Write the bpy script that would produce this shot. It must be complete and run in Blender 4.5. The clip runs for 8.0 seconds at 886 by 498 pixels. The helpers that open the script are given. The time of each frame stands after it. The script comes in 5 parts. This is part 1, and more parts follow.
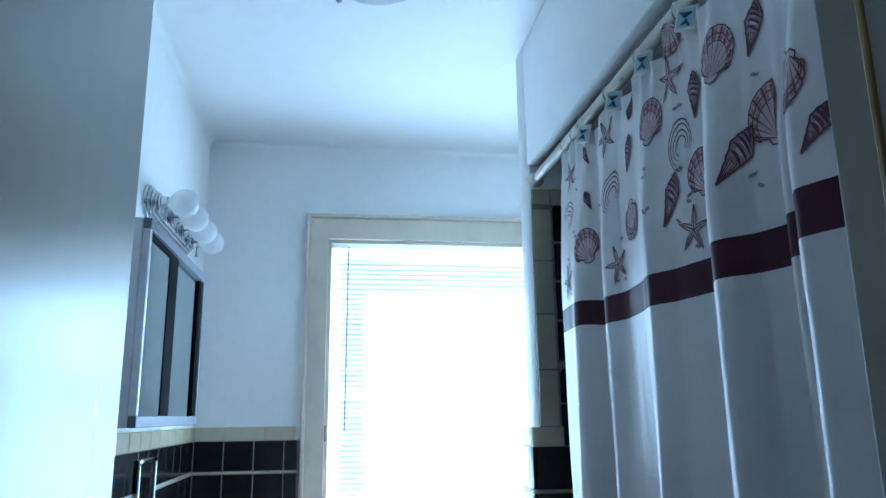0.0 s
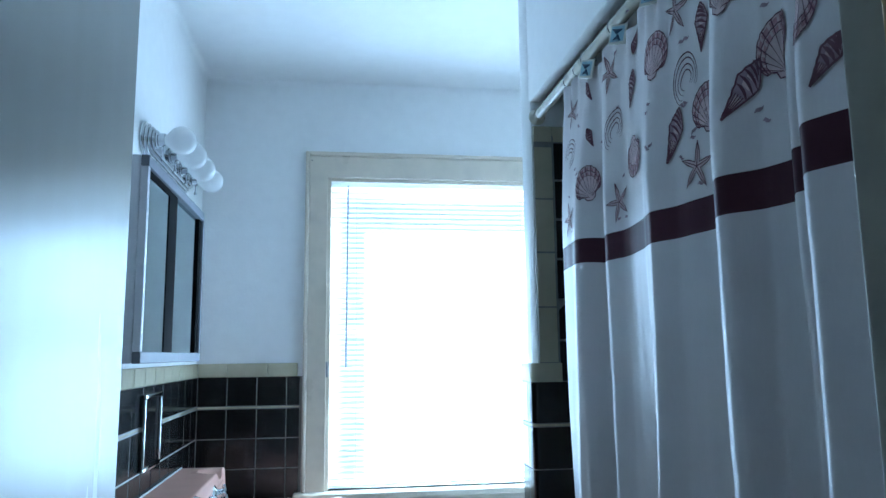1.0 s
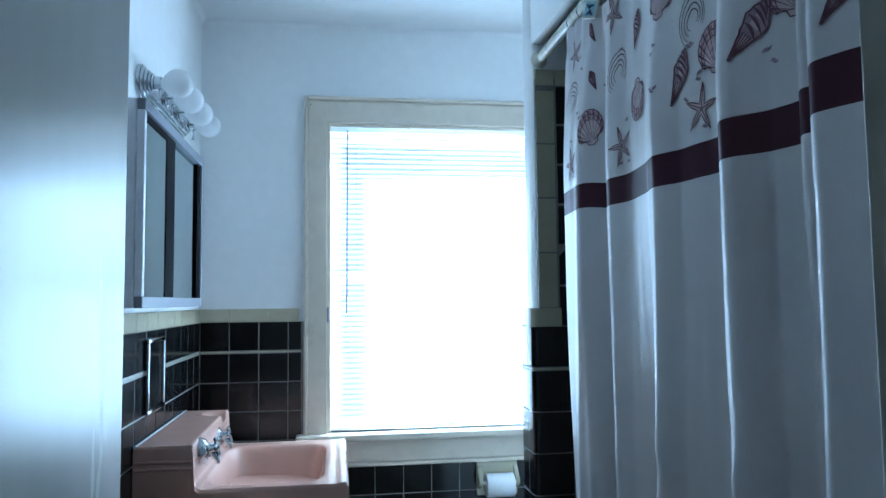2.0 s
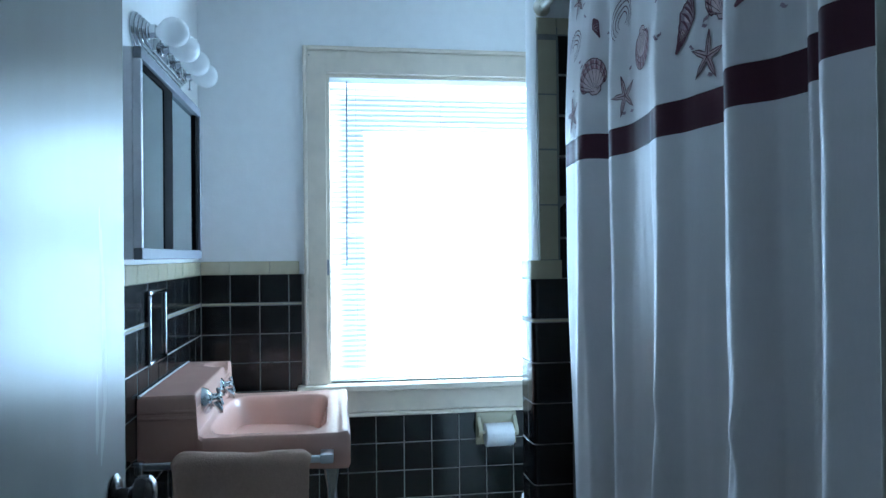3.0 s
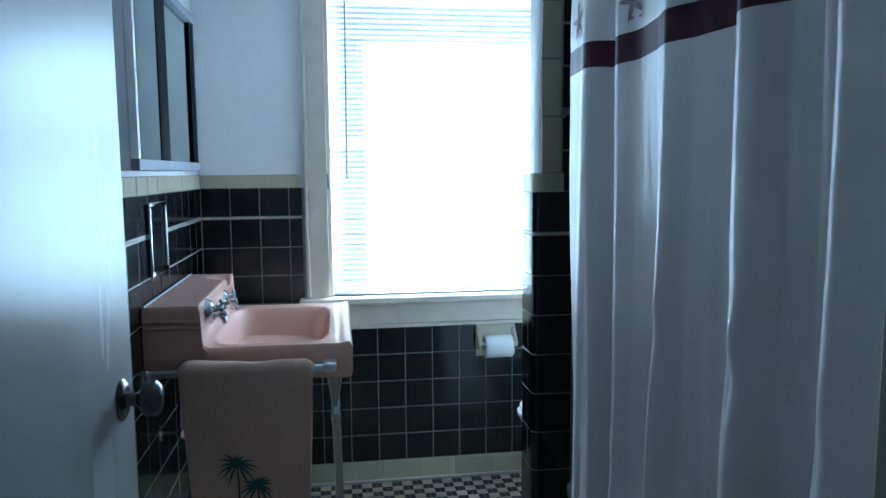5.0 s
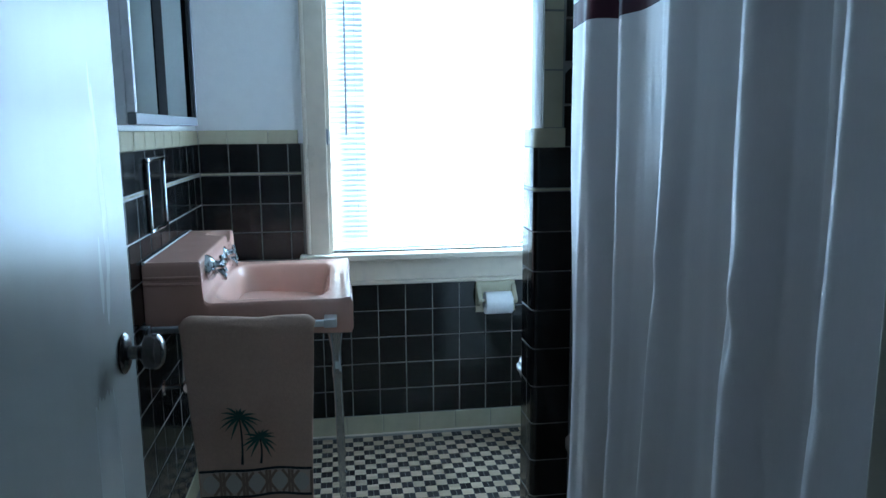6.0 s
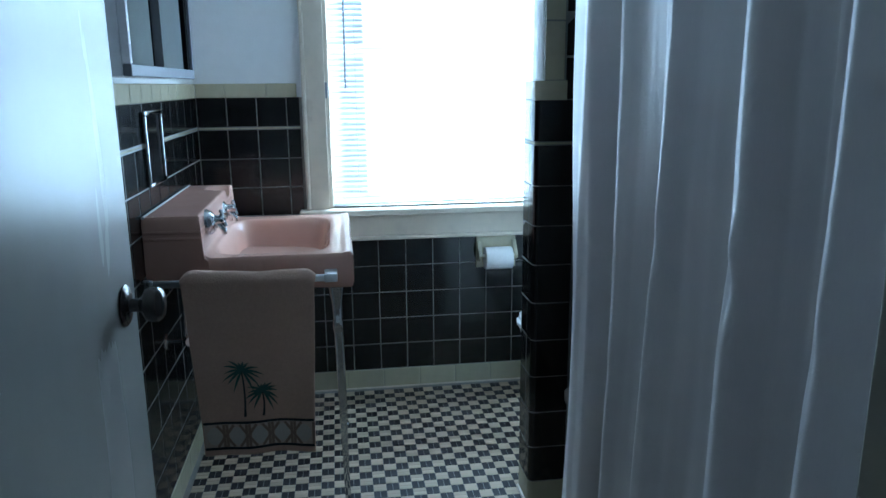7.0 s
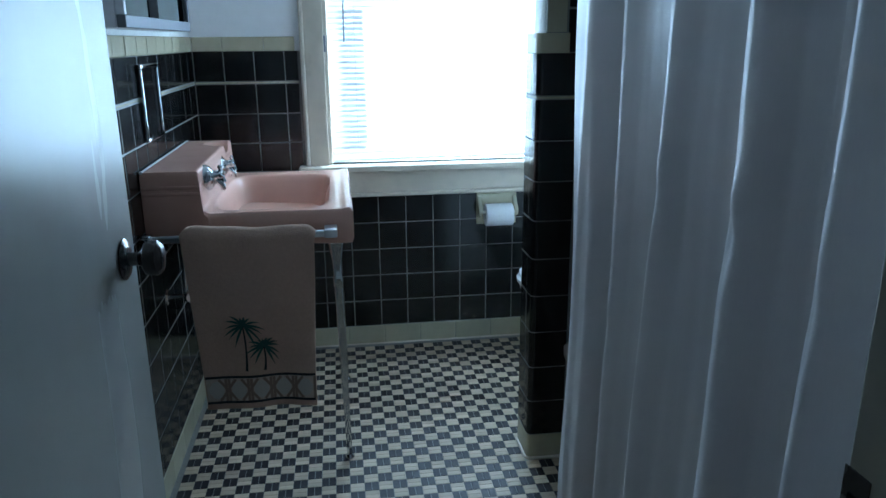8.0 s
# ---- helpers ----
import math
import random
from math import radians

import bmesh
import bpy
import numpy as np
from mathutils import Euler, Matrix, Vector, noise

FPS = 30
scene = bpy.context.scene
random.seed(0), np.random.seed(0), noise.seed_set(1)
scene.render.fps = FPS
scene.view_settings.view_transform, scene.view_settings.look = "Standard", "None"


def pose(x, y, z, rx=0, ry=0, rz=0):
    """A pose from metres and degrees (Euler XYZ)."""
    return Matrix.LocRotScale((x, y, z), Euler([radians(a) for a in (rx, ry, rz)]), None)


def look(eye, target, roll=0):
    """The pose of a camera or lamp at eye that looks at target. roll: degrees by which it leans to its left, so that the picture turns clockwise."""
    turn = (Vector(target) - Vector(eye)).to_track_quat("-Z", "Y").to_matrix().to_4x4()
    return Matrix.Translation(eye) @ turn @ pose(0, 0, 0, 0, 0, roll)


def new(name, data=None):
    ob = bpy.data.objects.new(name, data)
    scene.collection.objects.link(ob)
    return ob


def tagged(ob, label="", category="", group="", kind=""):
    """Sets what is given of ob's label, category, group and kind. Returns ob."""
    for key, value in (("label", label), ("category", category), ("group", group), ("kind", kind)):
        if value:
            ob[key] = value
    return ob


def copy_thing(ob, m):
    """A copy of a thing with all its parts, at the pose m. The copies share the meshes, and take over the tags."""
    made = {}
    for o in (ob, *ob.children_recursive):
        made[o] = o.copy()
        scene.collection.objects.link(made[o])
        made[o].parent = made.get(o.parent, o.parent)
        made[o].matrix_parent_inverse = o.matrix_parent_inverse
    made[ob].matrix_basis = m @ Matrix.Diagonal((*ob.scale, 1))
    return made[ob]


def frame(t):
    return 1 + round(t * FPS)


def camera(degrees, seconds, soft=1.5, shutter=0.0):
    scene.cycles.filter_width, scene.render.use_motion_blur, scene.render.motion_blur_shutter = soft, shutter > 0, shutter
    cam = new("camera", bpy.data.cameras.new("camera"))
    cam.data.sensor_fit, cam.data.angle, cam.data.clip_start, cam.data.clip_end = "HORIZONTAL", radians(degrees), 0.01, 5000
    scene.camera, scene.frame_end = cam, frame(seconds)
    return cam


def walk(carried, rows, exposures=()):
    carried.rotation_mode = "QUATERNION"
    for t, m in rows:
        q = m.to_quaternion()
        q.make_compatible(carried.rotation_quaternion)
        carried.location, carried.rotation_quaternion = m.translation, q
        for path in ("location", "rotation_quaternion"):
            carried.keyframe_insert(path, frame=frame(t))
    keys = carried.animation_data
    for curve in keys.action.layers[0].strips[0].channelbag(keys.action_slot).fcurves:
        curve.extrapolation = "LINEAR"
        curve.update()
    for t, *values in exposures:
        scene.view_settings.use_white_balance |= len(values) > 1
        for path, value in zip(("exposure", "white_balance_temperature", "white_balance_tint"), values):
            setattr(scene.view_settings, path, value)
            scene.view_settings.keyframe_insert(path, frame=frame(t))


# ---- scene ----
cam = camera(62.7, 8.0)
PATH = [
    (0, (0.5193, -0.3169, 1.2892), (0.8048, 1.6114, 1.7366), -0.70),
    (0.5, (0.5188, -0.3141, 1.2872), (0.8064, 1.6310, 1.6528), -0.68),
    (1, (0.5184, -0.3114, 1.2850), (0.8073, 1.6469, 1.5705), -0.66),
    (1.5, (0.5180, -0.3088, 1.2828), (0.8076, 1.6588, 1.4944), -0.65),
    (3, (0.5173, -0.3011, 1.2753), (0.8070, 1.6778, 1.2911), -0.58),
    (3.5, (0.5172, -0.2986, 1.2725), (0.8062, 1.6800, 1.2332), -0.52),
    (4, (0.5171, -0.2962, 1.2696), (0.8052, 1.6806, 1.1742), -0.50),
    (4.5, (0.5171, -0.2939, 1.2667), (0.8038, 1.6795, 1.1127), -0.49),
    (6, (0.5175, -0.2871, 1.2569), (0.7993, 1.6660, 0.9312), -0.41),
    (6.5, (0.5178, -0.2849, 1.2534), (0.7974, 1.6579, 0.8698), -0.43),
    (7, (0.5181, -0.2828, 1.2498), (0.7948, 1.6480, 0.8076), -0.43),
    (7.5, (0.5185, -0.2807, 1.2461), (0.7927, 1.6363, 0.7462), -0.41),
    (8, (0.5189, -0.2787, 1.2422), (0.7900, 1.6239, 0.6887), -0.39),
]
walk(cam, [(t, look(eye, target, roll)) for t, eye, target, roll in PATH], [(0.0, -0.01, 6020, 10), (1.5, -0.05, 6060, 10), (4.5, -0.18, 6160, 10), (8.0, -0.38, 6300, 10)])

# ---- world and light ----
world = bpy.data.worlds.new("sky")
scene.world = world
world.use_nodes = True
wn = world.node_tree
sky = wn.nodes.new("ShaderNodeTexSky")
sky.sky_type, sky.sun_disc = "NISHITA", False
sky.sun_elevation, sky.sun_rotation = radians(40), radians(200)
wn.links.new(sky.outputs[0], wn.nodes["Background"].inputs[0])
wn.nodes["Background"].inputs[1].default_value = 0.05

day = bpy.data.lights.new("window_daylight", "AREA")
day.shape, day.size, day.size_y = "RECTANGLE", 0.94, 1.25
day.energy, day.color = 170, (0.468, 0.748, 1.04)
day_ob = new("window_daylight", day)
day_ob.matrix_world = look((1.12, 3.05, 1.28), (1.05, 0.0, 2.2))


# ---- materials ----
def material(name, colour, rough=0.5, metal=0.0, vary=0.12, grain=40.0, big=3.0, bump=0.0, bump_scale=60.0, coat=0.0,
             per_piece=0.0, dirt=None, dirt_amount=0.0, stretch=(1, 1, 1), rough_vary=0.08):
    """Painted, glazed or woven surface with variation at two scales."""
    m = bpy.data.materials.new(name)
    m.use_nodes = True
    n, l = m.node_tree.nodes, m.node_tree.links
    b = n["Principled BSDF"]
    tc = n.new("ShaderNodeTexCoord")
    mp = n.new("ShaderNodeMapping")
    mp.inputs["Scale"].default_value = stretch
    l.new(tc.outputs["Object"], mp.inputs[0])
    n1, n2 = n.new("ShaderNodeTexNoise"), n.new("ShaderNodeTexNoise")
    for k, s in ((n1, grain), (n2, big)):
        k.inputs["Scale"].default_value, k.inputs["Detail"].default_value = s, 5
        l.new(mp.outputs[0], k.inputs["Vector"])
    add = n.new("ShaderNodeMath")
    add.operation = "ADD"
    l.new(n1.outputs[0], add.inputs[0])
    l.new(n2.outputs[0], add.inputs[1])
    rng = n.new("ShaderNodeMapRange")
    rng.inputs[1].default_value, rng.inputs[2].default_value = 0.6, 1.4
    rng.inputs[3].default_value, rng.inputs[4].default_value = 1 - vary, 1 + vary
    l.new(add.outputs[0], rng.inputs[0])
    value = rng.outputs[0]
    if per_piece:
        oi = n.new("ShaderNodeObjectInfo")
        geo = n.new("ShaderNodeNewGeometry")
        s = n.new("ShaderNodeMath")
        s.operation = "ADD"
        l.new(oi.outputs["Random"], s.inputs[0])
        l.new(geo.outputs["Random Per Island"], s.inputs[1])
        fr = n.new("ShaderNodeMath")
        fr.operation = "FRACT"
        l.new(s.outputs[0], fr.inputs[0])
        r2 = n.new("ShaderNodeMapRange")
        r2.inputs[3].default_value, r2.inputs[4].default_value = 1 - per_piece, 1 + per_piece
        l.new(fr.outputs[0], r2.inputs[0])
        mu = n.new("ShaderNodeMath")
        mu.operation = "MULTIPLY"
        l.new(value, mu.inputs[0])
        l.new(r2.outputs[0], mu.inputs[1])
        value = mu.outputs[0]
    vm = n.new("ShaderNodeVectorMath")
    vm.operation = "SCALE"
    vm.inputs[0].default_value = colour
    l.new(value, vm.inputs["Scale"])
    out = vm.outputs[0]
    if dirt:
        n3 = n.new("ShaderNodeTexNoise")
        n3.inputs["Scale"].default_value, n3.inputs["Detail"].default_value = big * 2.7, 8
        l.new(tc.outputs["Object"], n3.inputs["Vector"])
        r3 = n.new("ShaderNodeMapRange")
        r3.inputs[1].default_value, r3.inputs[2].default_value, r3.inputs[4].default_value = 0.5, 0.75, dirt_amount
        l.new(n3.outputs[0], r3.inputs[0])
        mix = n.new("ShaderNodeMix")
        mix.data_type = "RGBA"
        l.new(r3.outputs[0], mix.inputs[0])
        l.new(out, mix.inputs[6])
        mix.inputs[7].default_value = (*dirt, 1)
        out = mix.outputs[2]
    l.new(out, b.inputs["Base Color"])
    rr = n.new("ShaderNodeMapRange")
    rr.inputs[1].default_value, rr.inputs[2].default_value = 0.3, 0.7
    rr.inputs[3].default_value, rr.inputs[4].default_value = max(0.02, rough - rough_vary), min(1.0, rough + rough_vary)
    l.new(n2.outputs[0], rr.inputs[0])
    l.new(rr.outputs[0], b.inputs["Roughness"])
    b.inputs["Metallic"].default_value = metal
    b.inputs["Coat Weight"].default_value, b.inputs["Coat Roughness"].default_value = coat, 0.06
    if bump:
        nb = n.new("ShaderNodeTexNoise")
        nb.inputs["Scale"].default_value, nb.inputs["Detail"].default_value = bump_scale, 4
        l.new(mp.outputs[0], nb.inputs["Vector"])
        bp = n.new("ShaderNodeBump")
        bp.inputs["Strength"].default_value, bp.inputs["Distance"].default_value = bump, 0.002
        l.new(nb.outputs[0], bp.inputs["Height"])
        l.new(bp.outputs[0], b.inputs["Normal"])
    return m


PLASTER = material("white_plaster", (0.86, 0.86, 0.85), 0.6, vary=0.035, grain=25, big=2, bump=0.25, bump_scale=90)
CEILING = material("ceiling_plaster", (0.87, 0.87, 0.86), 0.55, vary=0.03, grain=18, big=1.5, bump=0.3, bump_scale=50)
TRIM = material("cream_trim_paint", (0.70, 0.605, 0.49), 0.35, vary=0.05, grain=30, big=4, bump=0.12, bump_scale=60, dirt=(0.42, 0.37, 0.31), dirt_amount=0.25)
# Cream door paint, its colour darkened for the weak grazing daylight it gets.
DOOR = material("door_gloss_paint_dimmed", (0.32, 0.31, 0.29), 0.23, vary=0.05, grain=14, big=3, bump=0.035, bump_scale=70, stretch=(1, 1, 0.15), rough_vary=0.05, dirt=(0.30, 0.28, 0.25), dirt_amount=0.2)
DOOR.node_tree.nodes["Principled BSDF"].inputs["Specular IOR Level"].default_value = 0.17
JAMB = material("jamb_paint", (0.36, 0.335, 0.28), 0.6, vary=0.1, grain=20, big=4, bump=0.2, bump_scale=40)
JAMB.node_tree.nodes["Principled BSDF"].inputs["Specular IOR Level"].default_value = 0.2
JAMB_EDGE = material("worn_varnish_edge", (0.42, 0.25, 0.08), 0.35, vary=0.2, grain=60, big=8)
BLACK = material("black_glazed_tile", (0.009, 0.0085, 0.0085), 0.15, vary=0.3, grain=30, big=6, bump=0.10, bump_scale=35, per_piece=0.25, rough_vary=0.05, dirt=(0.022, 0.020, 0.019), dirt_amount=0.2)
CREAM = material("cream_glazed_tile", (0.53, 0.48, 0.345), 0.18, vary=0.08, grain=20, big=5, bump=0.08, bump_scale=35, per_piece=0.07, dirt=(0.42, 0.36, 0.22), dirt_amount=0.2)
GROUT = material("pale_grout", (0.235, 0.227, 0.21), 0.55, vary=0.2, grain=120, big=9, bump=0.4, bump_scale=300, dirt=(0.2, 0.18, 0.15), dirt_amount=0.5)
FLOOR_DARK = material("dark_mosaic", (0.030, 0.026, 0.030), 0.5, vary=0.25, grain=80, big=4, bump=0.15, bump_scale=120, per_piece=0.3, dirt=(0.10, 0.095, 0.09), dirt_amount=0.4)
FLOOR_PALE = material("pale_mosaic", (0.53, 0.41, 0.295), 0.52, vary=0.12, grain=60, big=4, bump=0.15, bump_scale=120, per_piece=0.12, dirt=(0.30, 0.26, 0.2), dirt_amount=0.45, stretch=(0.3, 1, 1))
for _m in (FLOOR_DARK, FLOOR_PALE):
    _m.node_tree.nodes["Principled BSDF"].inputs["Specular IOR Level"].default_value = 0.22
PINK = material("pink_porcelain", (0.65, 0.365, 0.288), 0.22, vary=0.05, grain=15, big=3, coat=0.18, rough_vary=0.05)
CHROME = material("chrome", (0.54, 0.56, 0.58), 0.07, 1.0, vary=0.1, grain=50, big=10, rough_vary=0.05)
ALU = material("brushed_aluminium", (0.205, 0.215, 0.245), 0.5, 0.0, vary=0.1, grain=90, big=8, stretch=(1, 1, 0.1))
ALU.node_tree.nodes["Principled BSDF"].inputs["Specular IOR Level"].default_value = 0.12
CHROME_SOFT = material("worn_chrome", (0.74, 0.76, 0.79), 0.42, 1.0, vary=0.12, grain=60, big=12)
CABINET = material("grey_enamel", (0.82, 0.81, 0.85), 0.3, vary=0.06, grain=40, big=6)
DARK_METAL = material("aged_bronze", (0.10, 0.09, 0.085), 0.22, 0.85, vary=0.3, grain=40, big=12)
# Flat black for the tracks, and for the shade inside gaps and holes.
BLACK_STRIP = material("black_tracks_and_gaps", (0.006, 0.006, 0.007), 0.9, vary=0.2)
BLACK_STRIP.node_tree.nodes["Principled BSDF"].inputs["Specular IOR Level"].default_value = 0.05
TOWEL = material("dusty_pink_terry", (0.54, 0.345, 0.265), 0.95, vary=0.10, grain=120, big=9, bump=0.55, bump_scale=230)
HEM = material("towel_hem", (0.52, 0.41, 0.345), 0.95, vary=0.15, grain=260, big=8, bump=0.6, bump_scale=500)
THREAD_DARK = material("dark_thread", (0.018, 0.02, 0.022), 0.8, vary=0.3, grain=300)
THREAD_GREEN = material("green_thread", (0.028, 0.085, 0.07), 0.8, vary=0.4, grain=300)
THREAD_TAN = material("tan_thread", (0.27, 0.18, 0.14), 0.85, vary=0.2, grain=300)
THREAD_PALE = material("pale_thread", (0.50, 0.46, 0.42), 0.85, vary=0.15, grain=300)
PORCELAIN = material("white_porcelain", (0.75, 0.75, 0.73), 0.1, vary=0.03, coat=0.5)
TUB = material("beige_pink_enamel", (0.50, 0.42, 0.37), 0.2, vary=0.06, coat=0.3)
PAPER = material("tissue_paper", (0.80, 0.80, 0.80), 0.95, vary=0.05, grain=120, bump=0.3, bump_scale=250)
RODM = material("ivory_rod", (0.66, 0.62, 0.52), 0.25, vary=0.06)
CHARM = material("charm_ceramic", (0.62, 0.60, 0.52), 0.25, vary=0.08)
CHARM_BLUE = material("charm_sky_glaze", (0.26, 0.44, 0.52), 0.25, vary=0.25, grain=90)
CHARM_MARK = material("charm_dark_glaze", (0.03, 0.08, 0.14), 0.3, vary=0.2)
PRINT_LINE = material("print_plum_line", (0.13, 0.048, 0.068), 0.85, vary=0.3, grain=140, big=20)
PRINT_FILL = material("print_mauve_wash", (0.64, 0.48, 0.49), 0.85, vary=0.28, grain=60, big=24)
PRINT_MID = material("print_rose_wash", (0.42, 0.225, 0.25), 0.85, vary=0.3, grain=90, big=30)
PRINT_DARK = material("print_brown_wash", (0.33, 0.225, 0.265), 0.85, vary=0.35, grain=60, big=30)
HALL = material("hall_paint", (0.80, 0.78, 0.74), 0.7, vary=0.06)
HALL_FLOOR = material("hall_floorboards", (0.16, 0.10, 0.06), 0.4, vary=0.2, stretch=(8, 1, 1))


def fabric(name, colour, through_light):
    m = material(name, colour, 0.43, vary=0.03, grain=300, big=5, bump=0.18, bump_scale=34, stretch=(1, 1, 0.2))
    n, l = m.node_tree.nodes, m.node_tree.links
    tr = n.new("ShaderNodeBsdfTranslucent")
    tr.inputs[0].default_value = (*colour, 1)
    mix = n.new("ShaderNodeMixShader")
    mix.inputs[0].default_value = through_light
    l.new(n["Principled BSDF"].outputs[0], mix.inputs[1])
    l.new(tr.outputs[0], mix.inputs[2])
    l.new(mix.outputs[0], n["Material Output"].inputs[0])
    n["Principled BSDF"].inputs["Sheen Weight"].default_value = 0.16
    return m


CLOTH = fabric("white_polyester", (0.745, 0.69, 0.69), 0.08)
BAND = fabric("plum_band", (0.080, 0.030, 0.042), 0.04)
BAND.node_tree.nodes["Principled BSDF"].inputs["Sheen Weight"].default_value = 0.0
BAND.node_tree.nodes["Principled BSDF"].inputs["Specular IOR Level"].default_value = 0.04

BULB = fabric("white_frosted_bulb", (0.92, 0.92, 0.92), 0.45)
BULB.node_tree.nodes["Principled BSDF"].inputs["Sheen Weight"].default_value = 0.0
for _n in BULB.node_tree.nodes:
    if _n.type == "BUMP":
        _n.inputs["Strength"].default_value = 0.0
    if _n.type == "MAP_RANGE" and _n.outputs[0].is_linked and _n.outputs[0].links[0].to_socket.name == "Roughness":
        _n.inputs[3].default_value, _n.inputs[4].default_value = 0.08, 0.14


def vinyl():
    m = material("white_vinyl_slat", (0.8, 0.8, 0.8), 0.4, vary=0.03)
    n, l = m.node_tree.nodes, m.node_tree.links
    tr, ho = n.new("ShaderNodeBsdfTranslucent"), n.new("ShaderNodeBsdfTransparent")
    tr.inputs[0].default_value = (0.85, 0.88, 0.9, 1)
    a, b = n.new("ShaderNodeMixShader"), n.new("ShaderNodeMixShader")
    a.inputs[0].default_value, b.inputs[0].default_value = 0.04, 0.3
    l.new(n["Principled BSDF"].outputs[0], a.inputs[1])
    l.new(tr.outputs[0], a.inputs[2])
    l.new(a.outputs[0], b.inputs[1])
    l.new(ho.outputs[0], b.inputs[2])
    l.new(b.outputs[0], n["Material Output"].inputs[0])
    return m


VINYL = vinyl()
RAIL = fabric("white_plastic_rail", (0.82, 0.83, 0.84), 0.35)


def clear_glass(name, tint=(1, 1, 1), white=0.0):
    m = bpy.data.materials.new(name)
    m.use_nodes = True
    b = m.node_tree.nodes["Principled BSDF"]
    b.inputs["Base Color"].default_value = (*tint, 1)
    b.inputs["Roughness"].default_value, b.inputs["Transmission Weight"].default_value, b.inputs["IOR"].default_value = 0.03, 1 - white, 1.45
    return m


GLASS = clear_glass("window_glass")
MIRROR = material("mirror_silver", (0.44, 0.55, 0.56), 0.03, 1.0, vary=0.02, rough_vary=0.01)


# ---- building helpers ----
def part(name, bm, mat, parent=None, label="", smooth=False):
    me = bpy.data.meshes.new(name)
    bm.normal_update()
    bm.to_mesh(me)
    bm.free()
    for x in (mat if isinstance(mat, (list, tuple)) else [mat]):
        me.materials.append(x)
    if smooth:
        me.shade_smooth()
        me.set_sharp_from_angle(angle=radians(40))
    ob = new(name, me)
    if parent is not None:
        ob.parent = parent
    if label:
        ob["label"] = label
    return ob


def holder(name, m, label, category, group="", kind=""):
    ob = new(name)
    ob.empty_display_size = 0.05
    ob.matrix_world = m
    return tagged(ob, label, category, group, kind)


def box(bm, x0, x1, y0, y1, z0, z1, bevel=0.0, seg=2, mat=0):
    vs = [bm.verts.new((x, y, z)) for x in (x0, x1) for y in (y0, y1) for z in (z0, z1)]
    quads = ((0, 1, 3, 2), (4, 6, 7, 5), (0, 4, 5, 1), (2, 3, 7, 6), (0, 2, 6, 4), (1, 5, 7, 3))
    fs = [bm.faces.new([vs[i] for i in q]) for q in quads]
    for f in fs:
        f.material_index = mat
    if bevel:
        es = list({e for f in fs for e in f.edges})
        r = bmesh.ops.bevel(bm, geom=es, offset=bevel, segments=seg, profile=0.5, affect="EDGES", clamp_overlap=True)
        for f in r["faces"]:
            f.material_index = mat
    return bm


def boxed(*args, **kw):
    return box(bmesh.new(), *args, **kw)


def lathe(profile, m=Matrix(), seg=24, bm=None):
    """Turns (radius, height) pairs about the z of m."""
    bm = bm or bmesh.new()
    rings = []
    for r, h in profile:
        if r < 1e-5:
            rings.append([bm.verts.new(m @ Vector((0, 0, h)))])
        else:
            rings.append([bm.verts.new(m @ Vector((r * math.cos(2 * math.pi * k / seg), r * math.sin(2 * math.pi * k / seg), h))) for k in range(seg)])
    for a, b in zip(rings, rings[1:]):
        for k in range(seg):
            j = (k + 1) % seg
            if len(a) == 1 and len(b) == 1:
                continue
            if len(a) == 1:
                bm.faces.new((a[0], b[j], b[k]))
            elif len(b) == 1:
                bm.faces.new((a[k], a[j], b[0]))
            else:
                bm.faces.new((a[k], a[j], b[j], b[k]))
    bmesh.ops.recalc_face_normals(bm, faces=bm.faces)
    return bm


def tube(points, radius, seg=10, bm=None, closed=False, flat=1.0):
    """A round tube along points; radius a number or one for each point; flat squeezes it."""
    bm = bm or bmesh.new()
    pts = [Vector(p) for p in points]
    n = len(pts)
    rings = []
    up = Vector((0.13, 0.21, 0.97))
    for i, p in enumerate(pts):
        a, b = (pts[(i - 1) % n], pts[(i + 1) % n]) if closed else (pts[max(i - 1, 0)], pts[min(i + 1, n - 1)])
        d = (b - a).normalized()
        s = d.cross(up).normalized() if abs(d.dot(up)) < 0.98 else d.cross(Vector((1, 0, 0))).normalized()
        u = s.cross(d)
        r = radius[i] if isinstance(radius, (list, tuple)) else radius
        rings.append([bm.verts.new(p + s * r * math.cos(2 * math.pi * k / seg) + u * r * flat * math.sin(2 * math.pi * k / seg)) for k in range(seg)])
    for i in range(n if closed else n - 1):
        a, b = rings[i], rings[(i + 1) % n]
        for k in range(seg):
            bm.faces.new((a[k], a[(k + 1) % seg], b[(k + 1) % seg], b[k]))
    if not closed:
        bm.faces.new(rings[0][::-1])
        bm.faces.new(rings[-1])
    bmesh.ops.recalc_face_normals(bm, faces=bm.faces)
    return bm


def along(axis, at):
    """A pose whose z points along axis."""
    return Matrix.Translation(at) @ Vector(axis).to_track_quat("Z", "Y").to_matrix().to_4x4()


def smooth_step(a, b, v):
    t = min(1.0, max(0.0, (v - a) / (b - a)))
    return t * t * (3 - 2 * t)


